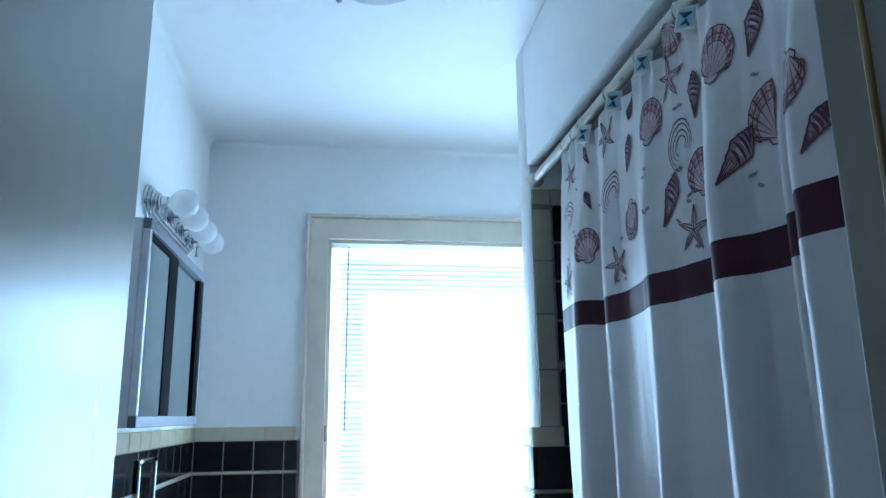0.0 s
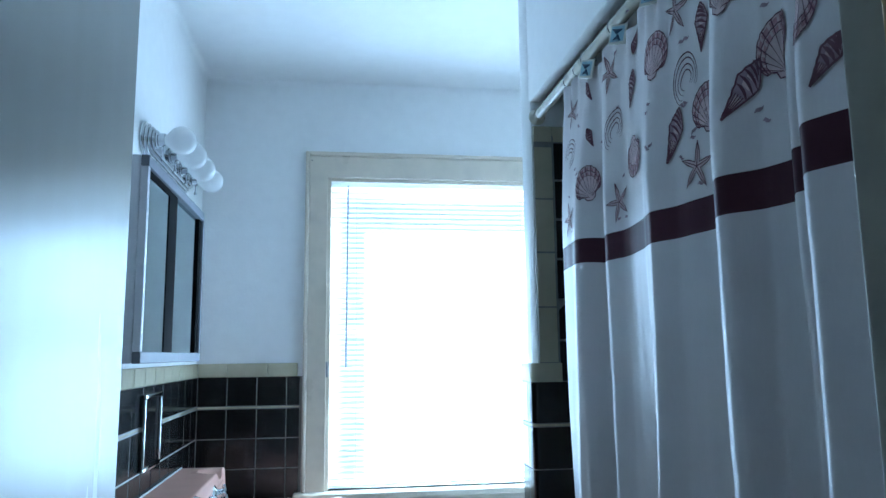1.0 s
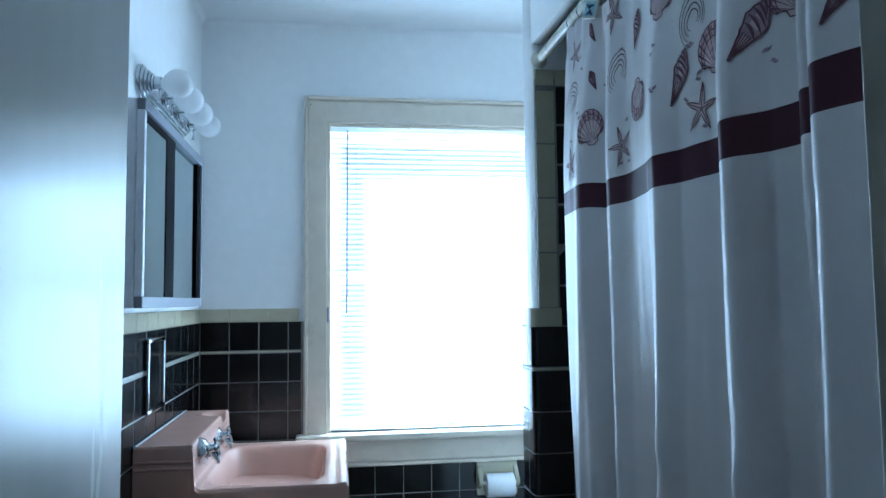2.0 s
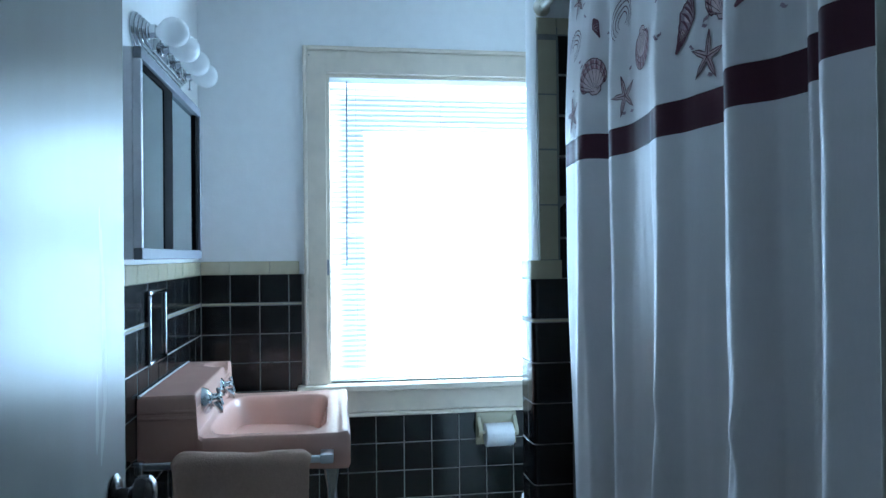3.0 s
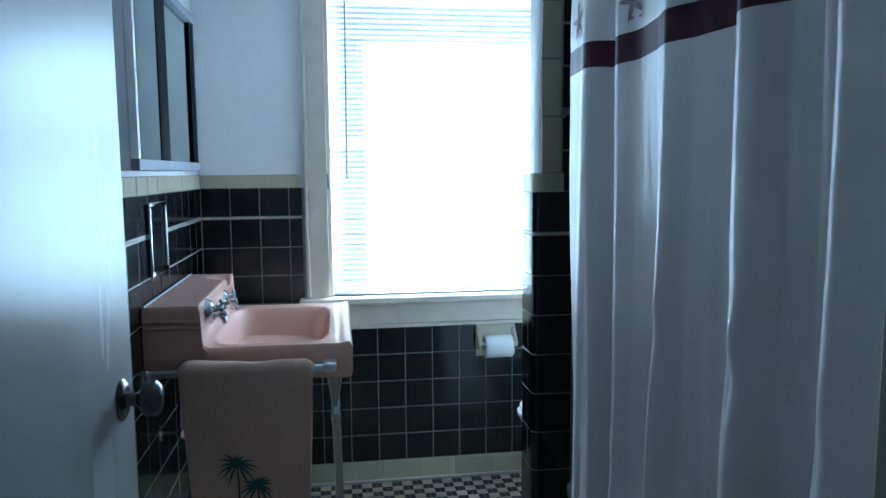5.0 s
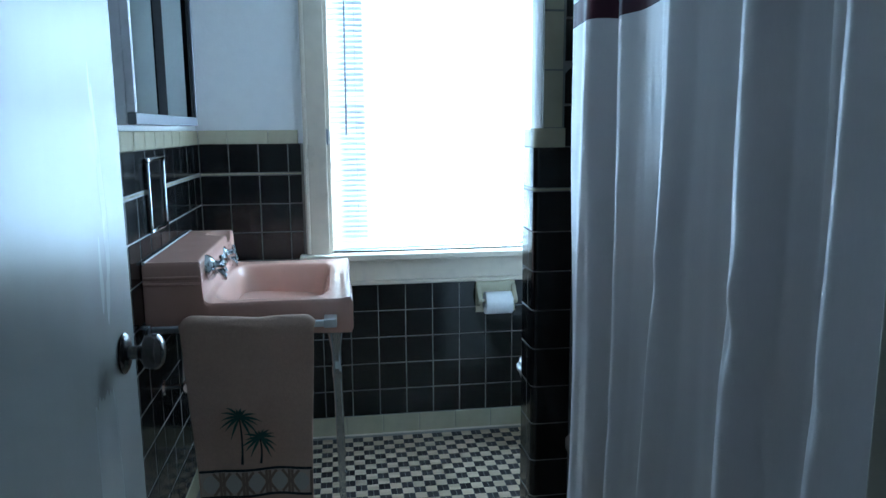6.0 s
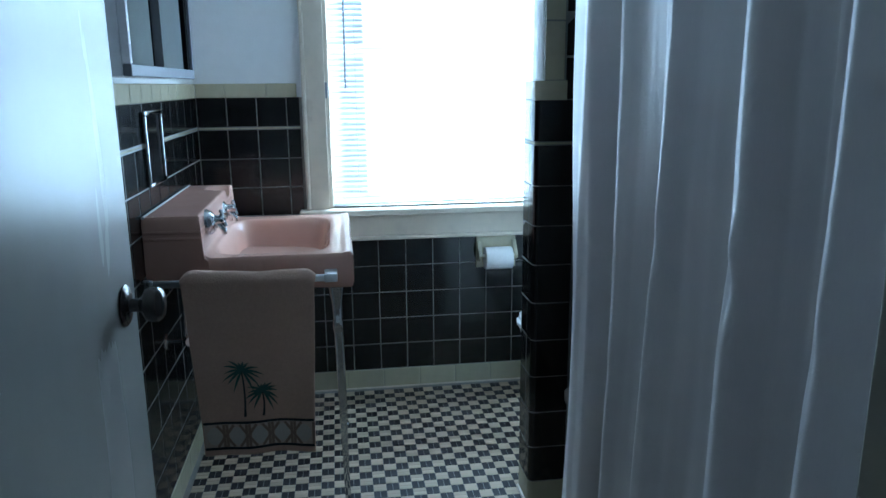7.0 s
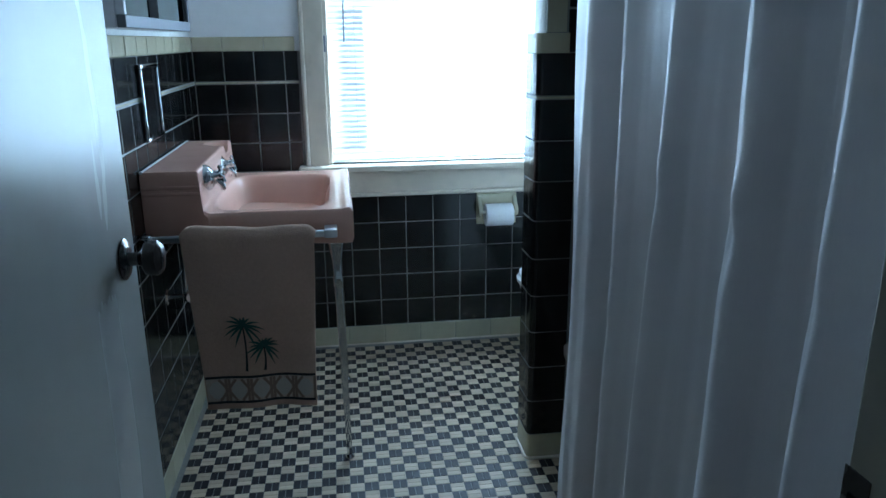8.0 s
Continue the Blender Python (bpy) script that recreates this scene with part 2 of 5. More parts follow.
# ---- the plan, in metres ----
BACK, RIGHT, CEIL = 2.600, 1.86, 2.398      # tiled back wall, right wall, ceiling
FRONT0, FRONT1 = 0.045, 0.165                 # the wall with the doorway
DOOR_L, DOOR_R, DOOR_H = 0.192, 0.8965, 2.05
WIN_L, WIN_R, WIN_B, WIN_T = 0.480, 1.40, 0.771, 1.997
PART_X, PART_N, PART_F = 1.066, 1.650, 1.757   # partition between tub and toilet
SOFFIT = 2.003
P, PX, PZ = 0.1127, 0.1115, 0.1115                       # tile pitch
BASE_H = 0.082
LINER = 0.0090
CAP0 = BASE_H + 10 * PZ + LINER - 0.0005
CAP1 = 1.258
GAP = 0.0027

# ---- structure ----
floor = tagged(part("floor", boxed(-0.1, RIGHT + 0.1, FRONT0, BACK + 0.1, -0.12, -0.0011), GROUT), "black and cream checkerboard mosaic tile floor with pale grout", "floor", kind="structure")
ceiling = tagged(part("ceiling", boxed(-0.1, RIGHT + 0.1, FRONT0, BACK + 0.15, CEIL, CEIL + 0.1), CEILING), "smooth white painted plaster ceiling", "ceiling", kind="structure")


def wall_with_hole(name, axis, a0, a1, t0, t1, z0, z1, h0, h1, hz0, hz1, mat, label):
    bm = bmesh.new()
    for u0, u1, v0, v1 in ((a0, h0, z0, z1), (h1, a1, z0, z1), (h0, h1, hz1, z1), (h0, h1, z0, hz0)):
        if u1 - u0 > 1e-4 and v1 - v0 > 1e-4:
            box(bm, u0, u1, t0, t1, v0, v1) if axis == "x" else box(bm, t0, t1, u0, u1, v0, v1)
    bmesh.ops.remove_doubles(bm, verts=bm.verts, dist=1e-5)
    return tagged(part(name, bm, mat), label, "wall", kind="structure")


wall_back = wall_with_hole("wall_back", "x", -0.1, RIGHT + 0.1, BACK + 0.008, BACK + 0.15, 0, CEIL, WIN_L, WIN_R, WIN_B, WIN_T, PLASTER, "white plaster wall with black tile wainscot round a window")
wall_left = tagged(part("wall_left", boxed(-0.12, -0.008, FRONT1, BACK + 0.008, 0, CEIL), PLASTER), "white plaster wall above black tile wainscot", "wall", kind="structure")
wall_right = tagged(part("wall_right", boxed(RIGHT, RIGHT + 0.1, FRONT1, BACK + 0.008, 0, CEIL), PLASTER), "white plaster wall behind the tub and toilet", "wall", kind="structure")
wall_front = wall_with_hole("wall_front", "x", -0.12, RIGHT + 0.1, FRONT0, FRONT1, 0, CEIL, DOOR_L - 0.02, DOOR_R + 0.02, 0, DOOR_H + 0.02, PLASTER, "white plaster wall with the doorway")
partition = tagged(part("wall_partition", boxed(PART_X, RIGHT, PART_N, PART_F, 0, CEIL, bevel=0.008), PLASTER, smooth=True), "white plaster partition with black tile between tub and toilet", "wall", kind="structure")
header = tagged(part("wall_tub_header", boxed(PART_X, PART_X + 0.036, FRONT1, PART_N + 0.02, SOFFIT, CEIL, bevel=0.008), PLASTER, smooth=True), "white plaster header wall over the tub alcove", "wall", kind="structure")
tagged(part("ceiling_tub_alcove", boxed(PART_X + 0.0365, RIGHT, FRONT1, PART_N + 0.02, SOFFIT + 0.09, CEIL), PLASTER), "plain white plaster ceiling over the tub alcove", "ceiling", kind="structure")


def cove(name, p0, p1, inward, r=0.022):
    """A small hollow moulding where wall and ceiling meet."""
    bm = bmesh.new()
    rows = []
    for p in (Vector(p0), Vector(p1)):
        arc = [p + inward * (r - r * math.cos(a)) - Vector((0, 0, r - r * math.sin(a))) for a in (math.pi / 2 * k / 8 for k in range(9))]
        rows.append([bm.verts.new(v) for v in arc] + [bm.verts.new(p)])
    for k in range(9):
        bm.faces.new((rows[0][k], rows[0][k + 1], rows[1][k + 1], rows[1][k]))
    bmesh.ops.recalc_face_normals(bm, faces=bm.faces)
    return tagged(part(name, bm, PLASTER, smooth=True), "rounded white plaster edge between wall and ceiling", "trim", kind="structure")


cove("trim_cove_back", (-0.008, BACK + 0.007, CEIL - 0.001), (RIGHT, BACK + 0.007, CEIL - 0.001), Vector((0, -1, 0)))
cove("trim_cove_left", (-0.007, FRONT1, CEIL - 0.001), (-0.007, BACK, CEIL - 0.001), Vector((1, 0, 0)))

# the hall outside the doorway
for nm, b, mt, lb, ct in (
    ("hall_floor", (-0.9, 2.2, -2.0, FRONT0, -0.1, -0.002), HALL_FLOOR, "dark floorboards of the hall outside", "floor"),
    ("hall_ceiling", (-0.9, 2.2, -2.0, FRONT0, CEIL, CEIL + 0.1), CEILING, "white hall ceiling", "ceiling"),
    ("wall_hall_left", (-1.0, -0.9, -2.0, FRONT0, 0, CEIL), HALL, "plain painted hall wall", "wall"),
    ("wall_hall_right", (2.2, 2.3, -2.0, FRONT0, 0, CEIL), HALL, "plain painted hall wall", "wall"),
    ("wall_hall_back", (-1.0, 2.3, -2.1, -2.0, 0, CEIL), HALL, "plain painted hall wall", "wall")):
    tagged(part(nm, boxed(*b), mt), lb, ct, kind="structure")

# doorway lining
frame_ob = holder("door_frame", Matrix(), "dark cream painted wooden door jamb with a worn edge", "door frame", kind="structure")
part("jamb", boxed(DOOR_R, DOOR_R + 0.019, FRONT0 - 0.012, FRONT1, 0, DOOR_H, bevel=0.003), JAMB, frame_ob)
part("jamb", boxed(DOOR_L - 0.019, DOOR_L, FRONT0 - 0.012, FRONT1, 0, DOOR_H, bevel=0.003), JAMB, frame_ob)
part("head", boxed(DOOR_L - 0.019, DOOR_R + 0.019, FRONT0 - 0.012, FRONT1, DOOR_H + 0.0005, DOOR_H + 0.0195, bevel=0.003), JAMB, frame_ob)
part("stop", boxed(DOOR_R - 0.011, DOOR_R - 0.0005, FRONT0 + 0.006, FRONT0 + 0.056, 0, DOOR_H - 0.013, bevel=0.002), JAMB, frame_ob)
part("stop_edge", boxed(DOOR_R - 0.012, DOOR_R - 0.001, FRONT0 + 0.0565, FRONT0 + 0.0635, 0, DOOR_H - 0.013, bevel=0.002), JAMB_EDGE, frame_ob, "worn ochre varnished stop edge")
part("stop", boxed(DOOR_L + 0.0005, DOOR_L + 0.011, FRONT0 + 0.006, FRONT0 + 0.056, 0, DOOR_H - 0.013, bevel=0.002), JAMB, frame_ob)
for x0, x1 in ((DOOR_L - 0.10, DOOR_L - 0.02), (DOOR_R + 0.02, DOOR_R + 0.10)):
    part("casing", boxed(x0, x1, FRONT0 - 0.018, FRONT0 - 0.0005, 0, DOOR_H + 0.09, bevel=0.004), JAMB, frame_ob)
strike = part("strike_plate", boxed(DOOR_R - 0.0018, DOOR_R - 0.0002, 0.138, 0.166, 0.860, 0.926, bevel=0.0006), DARK_METAL, frame_ob, "dark metal strike plate")
part("latch_hole", boxed(DOOR_R - 0.0026, DOOR_R - 0.0012, 0.146, 0.158, 0.880, 0.906), BLACK_STRIP, strike)

# ---- the open door ----
HINGE, EDGE = Vector((0.195, 0.170, 0.012)), Vector((0.1945, 0.876, 0.012))
width = (EDGE - HINGE).length
turn = math.degrees(math.atan2(EDGE.y - HINGE.y, EDGE.x - HINGE.x))
door = holder("door_1", pose(HINGE.x, HINGE.y, HINGE.z, 0, 0, turn), "glossy cream painted flush door, coloured grey for its dim light, standing open into the bathroom", "door", kind="structure")
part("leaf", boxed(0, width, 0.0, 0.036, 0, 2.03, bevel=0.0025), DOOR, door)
part("latch_plate", boxed(width - 0.0004, width + 0.0012, 0.006, 0.030, 0.877, 0.977), DARK_METAL, door, "dark metal latch plate")
KZ, KX = 0.919, width - 0.062
for side, y0 in ((-1, 0.0), (1, 0.036)):
    ax = along((0, side, 0), (KX, y0, KZ))
    kn = part("door_knob", lathe([(0.0, 0.002), (0.011, 0.004), (0.010, 0.022), (0.014, 0.027), (0.0245, 0.032), (0.0275, 0.041), (0.0265, 0.050), (0.020, 0.056), (0.0, 0.058)], ax), DARK_METAL, door, "aged dark metal knob", smooth=True)
    part("rosette", lathe([(0.0, 0.0005), (0.031, 0.0008), (0.0315, 0.003), (0.027, 0.006), (0.016, 0.008), (0.0, 0.009)], ax), DARK_METAL, kn, smooth=True)

# ---- window ----
window = holder("window_1", Matrix.Translation((0, 0, 0)), "cream painted wooden window with closed white blinds and daylight behind", "window", kind="structure")
F0 = BACK - 0.014                                 # face of the casing
part("casing", boxed(WIN_L - 0.072, WIN_L, F0, BACK + 0.0075, WIN_B, WIN_T + 0.086, bevel=0.001), TRIM, window)
part("casing", boxed(WIN_R, WIN_R + 0.078, F0, BACK + 0.0075, WIN_B, WIN_T + 0.086, bevel=0.001), TRIM, window)
part("head_casing", boxed(WIN_L, WIN_R, F0, BACK + 0.0075, WIN_T, WIN_T + 0.086, bevel=0.001), TRIM, window)
part("back_band", boxed(WIN_L - 0.088, WIN_L - 0.0725, F0 - 0.012, BACK + 0.0075, WIN_B, WIN_T + 0.103, bevel=0.005), TRIM, window)
part("back_band", boxed(WIN_R + 0.0785, WIN_R + 0.093, F0 - 0.012, BACK + 0.0075, WIN_B, WIN_T + 0.103, bevel=0.005), TRIM, window)
part("back_band", boxed(WIN_L - 0.072, WIN_R + 0.078, F0 - 0.012, BACK + 0.0075, WIN_T + 0.0865, WIN_T + 0.103, bevel=0.005), TRIM, window)
part("window_sill", boxed(WIN_L - 0.116, WIN_R + 0.125, F0 - 0.045, BACK + 0.06, WIN_B - 0.026, WIN_B, bevel=0.006, seg=3), TRIM, window)
part("apron", boxed(WIN_L - 0.10, WIN_R + 0.10, F0 + 0.002, BACK + 0.0075, 0.657, WIN_B - 0.0265, bevel=0.003), TRIM, window)
part("apron_moulding", boxed(WIN_L - 0.10, WIN_R + 0.10, F0 - 0.010, BACK + 0.0075, 0.641, 0.6565, bevel=0.005), TRIM, window)
part("jamb_lining", boxed(WIN_L - 0.0005, WIN_L + 0.014, BACK + 0.008, BACK + 0.15, WIN_B, WIN_T), TRIM, window)
part("jamb_lining", boxed(WIN_R - 0.014, WIN_R + 0.0005, BACK + 0.008, BACK + 0.15, WIN_B, WIN_T), TRIM, window)
part("head_lining", boxed(WIN_L + 0.0145, WIN_R - 0.0145, BACK + 0.008, BACK + 0.15, WIN_T - 0.012, WIN_T), TRIM, window)
zm = (WIN_B + WIN_T) / 2
for z0, z1, y in ((WIN_B, zm + 0.02, BACK + 0.085), (zm - 0.02, WIN_T - 0.0125, BACK + 0.118)):
    bm = bmesh.new()
    box(bm, WIN_L + 0.015, WIN_L + 0.055, y, y + 0.03, z0, z1)
    box(bm, WIN_R - 0.055, WIN_R - 0.015, y, y + 0.03, z0, z1)
    box(bm, WIN_L + 0.056, WIN_R - 0.056, y, y + 0.03, z0, z0 + 0.04)
    box(bm, WIN_L + 0.056, WIN_R - 0.056, y, y + 0.03, z1 - 0.04, z1)
    sash = part("window_frame", bm, TRIM, window)
    pane = part("pane", boxed(WIN_L + 0.056, WIN_R - 0.056, y + 0.013, y + 0.016, z0 + 0.041, z1 - 0.041), GLASS, sash)
    pane.visible_shadow = False

# blinds
blinds = holder("venetian_blinds", Matrix.Translation((0, 0, 0)), "white vinyl mini blinds lowered and closed inside the window frame", "blinds")
BX0, BX1, BY = WIN_L + 0.018, WIN_R - 0.020, BACK + 0.028
part("head_rail", boxed(BX0 - 0.004, BX1 + 0.004, BY - 0.014, BY + 0.014, WIN_T - 0.034, WIN_T - 0.0125, bevel=0.002), RAIL, blinds)
rail = part("bottom_rail", boxed(0, BX1 - BX0, -0.012, 0.012, -0.006, 0.006, bevel=0.003), RAIL, blinds)
rail.matrix_local = pose(BX0, BY, WIN_B + 0.012, 0, -0.7, 0)
bm = bmesh.new()
prof = [(-0.0125, -0.0012), (-0.006, 0.0006), (0.0, 0.0012), (0.006, 0.0006), (0.0125, -0.0012)]
ends = [[bm.verts.new((x, a, b)) for a, b in prof] for x in (BX0, BX1)]
for k in range(4):
    bm.faces.new((ends[0][k], ends[0][k + 1], ends[1][k + 1], ends[1][k]))
first = part("slat", bm, VINYL, blinds, smooth=True)
rnd = random.Random(4)
z, slats = WIN_T - 0.052, []
part("nail_hole", lathe([(0, 0), (0.0025, 0), (0.002, 0.001), (0, 0.001)], along((0, -1, 0), (WIN_L - 0.064, F0 - 0.0002, 2.064)), 8), BLACK_STRIP, window)
while z > WIN_B + 0.03:
    ob = first if not slats else new("slat", first.data)
    ob.parent = blinds
    ob.matrix_local = pose(0, BY, z, 66 + rnd.uniform(-3, 3), rnd.uniform(-0.06, 0.06), 0)
    slats.append(ob)
    z -= 0.0205
for x in (BX0 + 0.10, (BX0 + BX1) / 2, BX1 - 0.10):
    part("ladder_cord", tube([(x, BY - 0.014, WIN_T - 0.045), (x, BY - 0.014, WIN_B + 0.02)], 0.0009, 6), VINYL, blinds)
part("tilt_wand", tube([(0.5625, BY - 0.022, WIN_T - 0.03), (0.561, BY - 0.024, 1.65), (0.558, BY - 0.022, 1.234)], 0.0035, 6), material("clear_plastic_wand", (0.34, 0.36, 0.40), 0.2), blinds, "thin grey plastic tilt wand")
latch = part("window_latch", boxed(WIN_L - 0.0002, WIN_L + 0.008, BACK - 0.006, BACK + 0.012, 1.20, 1.26, bevel=0.002), ALU, window, "small metal catch")

# ---- partition trim and tub alcove ----
tub = holder("bathtub", Matrix.Translation((1.143, FRONT1 + 0.004, 0)), "beige-pink enamelled bathtub behind the curtain", "bathtub")
TL, TW = 1.640 - FRONT1 - 0.012, RIGHT - 1.143 - 0.004
bm = bmesh.new()


def round_rect(x0, x1, y0, y1, r, seg=6):
    pts = []
    for cx, cy, a0 in ((x1 - r, y1 - r, 0), (x0 + r, y1 - r, 90), (x0 + r, y0 + r, 180), (x1 - r, y0 + r, 270)):
        for k in range(seg + 1):
            a = radians(a0 + 90 * k / seg)
            pts.append((cx + r * math.cos(a), cy + r * math.sin(a)))
    return pts


def loft(bm, rings, cap_first=False, cap_last=False, mat=0):
    vs = [[bm.verts.new(p) for p in ring] for ring in rings]
    for a, b in zip(vs, vs[1:]):
        for k in range(len(a)):
            f = bm.faces.new((a[k], a[(k + 1) % len(a)], b[(k + 1) % len(b)], b[k]))
            f.material_index = mat
    if cap_first:
        bm.faces.new(vs[0][::-1])
    if cap_last:
        bm.faces.new(vs[-1])
    bmesh.ops.recalc_face_normals(bm, faces=bm.faces)
    return bm


def level(pts, z):
    return [(x, y, z) for x, y in pts]


rings = [level(round_rect(0.012, TW, 0, TL, 0.01), 0.0), level(round_rect(0.012, TW, 0, TL, 0.01), 0.325), level(round_rect(0.0, TW, 0, TL, 0.02), 0.350),
         level(round_rect(0.0, TW, 0, TL, 0.02), 0.378), level(round_rect(0.008, TW - 0.008, 0.008, TL - 0.008, 0.02), 0.390), level(round_rect(0.075, TW - 0.06, 0.08, TL - 0.08, 0.12), 0.390),
         level(round_rect(0.09, TW - 0.075, 0.10, TL - 0.1, 0.14), 0.365), level(round_rect(0.13, TW - 0.12, 0.18, TL - 0.16, 0.16), 0.12), level(round_rect(0.2, TW - 0.19, 0.3, TL - 0.25, 0.1), 0.09)]
part("basin", loft(bm, rings, cap_last=True), TUB, tub, smooth=True)

# toilet in the nook
toilet = holder("toilet", Matrix.Translation((1.50, 2.20, 0)), "white porcelain toilet with a closed seat behind the partition", "toilet")


def oval(cx, rx, ry, z, n=28, cy=0.0):
    return [(cx + rx * math.cos(2 * math.pi * k / n), cy + ry * math.sin(2 * math.pi * k / n), z) for k in range(n)]


part("bowl", loft(bmesh.new(), [oval(0.04, 0.24, 0.11, 0.0), oval(0.04, 0.22, 0.10, 0.06), oval(0.0, 0.25, 0.13, 0.2), oval(-0.04, 0.29, 0.17, 0.33), oval(-0.045, 0.30, 0.18, 0.375)], True, True), PORCELAIN, toilet, smooth=True)
part("seat", loft(bmesh.new(), [oval(-0.045, 0.300, 0.182, 0.378), oval(-0.045, 0.308, 0.188, 0.384), oval(-0.045, 0.308, 0.188, 0.394), oval(-0.045, 0.300, 0.182, 0.398)], True, True), PORCELAIN, toilet, smooth=True)
part("lid", loft(bmesh.new(), [oval(-0.042, 0.300, 0.182, 0.400), oval(-0.042, 0.304, 0.184, 0.406), oval(-0.042, 0.300, 0.182, 0.416), oval(-0.042, 0.26, 0.15, 0.421)], True, True), PORCELAIN, toilet, smooth=True)
part("tank", boxed(0.165, 0.345, -0.22, 0.22, 0.38, 0.72, bevel=0.02, seg=3), PORCELAIN, toilet, smooth=True)
part("tank_lid", boxed(0.155, 0.352, -0.23, 0.23, 0.722, 0.755, bevel=0.01, seg=3), PORCELAIN, toilet, smooth=True)

# toilet roll in its ceramic holder
th = holder("toilet_roll_holder", Matrix.Translation((1.151, BACK, 0.573)), "cream ceramic toilet roll holder set in black wall tile", "toilet roll holder")
part("back_plate", boxed(-0.083, 0.083, -0.010, -0.0005, -0.066, 0.066, bevel=0.004), CREAM, th)
for s in (-1, 1):
    bm = bmesh.new()
    ring = lambda x: [(x, y, z) for y, z in ((-0.0105, -0.040), (-0.0105, 0.052), (-0.026, 0.050), (-0.038, 0.028), (-0.058, 0.012), (-0.066, -0.004), (-0.060, -0.020), (-0.040, -0.026))]
    loft(bm, [ring(s * 0.066), ring(s * 0.081)], True, True)
    bmesh.ops.bevel(bm, geom=list(bm.edges), offset=0.003, segments=2, affect="EDGES")
    part("arm", bm, CREAM, th, smooth=True)
part("roller", lathe([(0, -0.066), (0.007, -0.066), (0.007, 0.066), (0, 0.066)], along((1, 0, 0), (0, -0.056, -0.006))), RODM, th, smooth=True)
roll = tagged(part("toilet_roll", lathe([(0.020, -0.055), (0.044, -0.055), (0.0455, -0.053), (0.0455, 0.053), (0.044, 0.055), (0.020, 0.055), (0.020, -0.055)], along((1, 0, 0), (1.151, BACK - 0.057, 0.557)), 36), PAPER, smooth=True), "white toilet paper roll on a cream ceramic holder", "toilet roll")

# ---- sink ----
SX, SY0, SY1 = 0.548, 1.680, 2.325
SINK_B, RIM, LEDGE = 0.727, 0.799, 0.914
sink = holder("sink", Matrix.Translation((0.002, 0, 0)), "vintage pink porcelain sink with raised back ledge on chrome legs", "sink")


def spaced(a, b, n, power=1.7):
    out = []
    for k in range(n + 1):
        t = 2 * k / n - 1
        s = math.copysign(abs(t) ** (1 / power), t)
        out.append(a + (b - a) * (s + 1) / 2)
    return out


xs = sorted(set([round(v, 5) for v in spaced(0.0, 0.144, 16)] + [0.1365, 0.1385, 0.1405, 0.1425, 0.1435, 0.1443, 0.1470, 0.1485] + [round(0.150 + 0.0028 * k, 5) for k in range(0, 13)] + [round(v, 5) for v in spaced(0.184, SX, 34)]))
ys = spaced(SY0, SY1, 52)
LEDGE_X = 0.144


def sink_top(x, y):
    front = LEDGE_X + 0.004 * smooth_step(0.9, 1, abs(2 * (y - SY0) / (SY1 - SY0) - 1))
    d, fillet, lip = x - front, 0.026, 0.008
    if d < -lip:
        z = LEDGE
    elif d < 0:
        z = LEDGE - (lip - math.sqrt(max(0.0, lip * lip - (d + lip) ** 2)))
    elif d < 0.003:
        z = LEDGE - lip + (RIM + fillet - LEDGE + lip) * d / 0.003
    elif d < fillet:
        z = RIM + fillet - math.sqrt(max(0.0, fillet ** 2 - (fillet - d) ** 2))
    else:
        z = RIM
    # hollow for soap at the far end of the ledge
    z -= 0.028 * (1 - smooth_step(0.6, 1.0, math.hypot((x - 0.124) / 0.045, (y - SY1 + 0.085) / 0.06))) * (1 - smooth_step(front - 0.004, front + 0.012, x))
    cx, cy, rx, ry = 0.322, 1.990, 0.163, 0.276
    q = (abs((x - cx) / rx) ** 5.5 + abs((y - cy) / ry) ** 5.5) ** (1 / 5.5)
    z -= 0.125 * (1 - smooth_step(0.72, 1.0, q)) if q < 1 else 0
    # raised bead round the rim
    if x > 0.2:
        d = SX - x
        z += 0.0035 * (1 - smooth_step(0.016, 0.034, d))
    edge = min(SX - x, y - SY0, SY1 - y)
    r = 0.010
    if edge < r:
        z -= r - math.sqrt(max(0.0, r * r - (r - edge) ** 2))
    if x < 0.006:
        z -= 0.004 * (1 - x / 0.006)
    return z


bm = bmesh.new()
grid = [[bm.verts.new((x, y, sink_top(x, y))) for y in ys] for x in xs]
for i in range(len(xs) - 1):
    for j in range(len(ys) - 1):
        bm.faces.new((grid[i][j], grid[i + 1][j], grid[i + 1][j + 1], grid[i][j + 1]))
rim = [grid[i][0] for i in range(len(xs))] + [grid[-1][j] for j in range(1, len(ys))] + [grid[i][-1] for i in range(len(xs) - 2, -1, -1)] + [grid[0][j] for j in range(len(ys) - 2, 0, -1)]
last = rim
for inset, z in ((0.0, SINK_B + 0.02), (0.006, SINK_B + 0.005), (0.02, SINK_B)):
    nxt = []
    for v in rim:
        x = min(v.co.x, SX - inset) if v.co.x > 0.3 else v.co.x
        y = min(max(v.co.y, SY0 + inset), SY1 - inset)
        nxt.append(bm.verts.new((x, y, z - (0.030 * smooth_step(0.0, SX, v.co.x)))))
    for k in range(len(rim)):
        bm.faces.new((last[k], nxt[k], nxt[(k + 1) % len(rim)], last[(k + 1) % len(rim)]))
    last = nxt
bm.faces.new(last)
bmesh.ops.recalc_face_normals(bm, faces=bm.faces)
part("bowl", bm, PINK, sink, smooth=True)
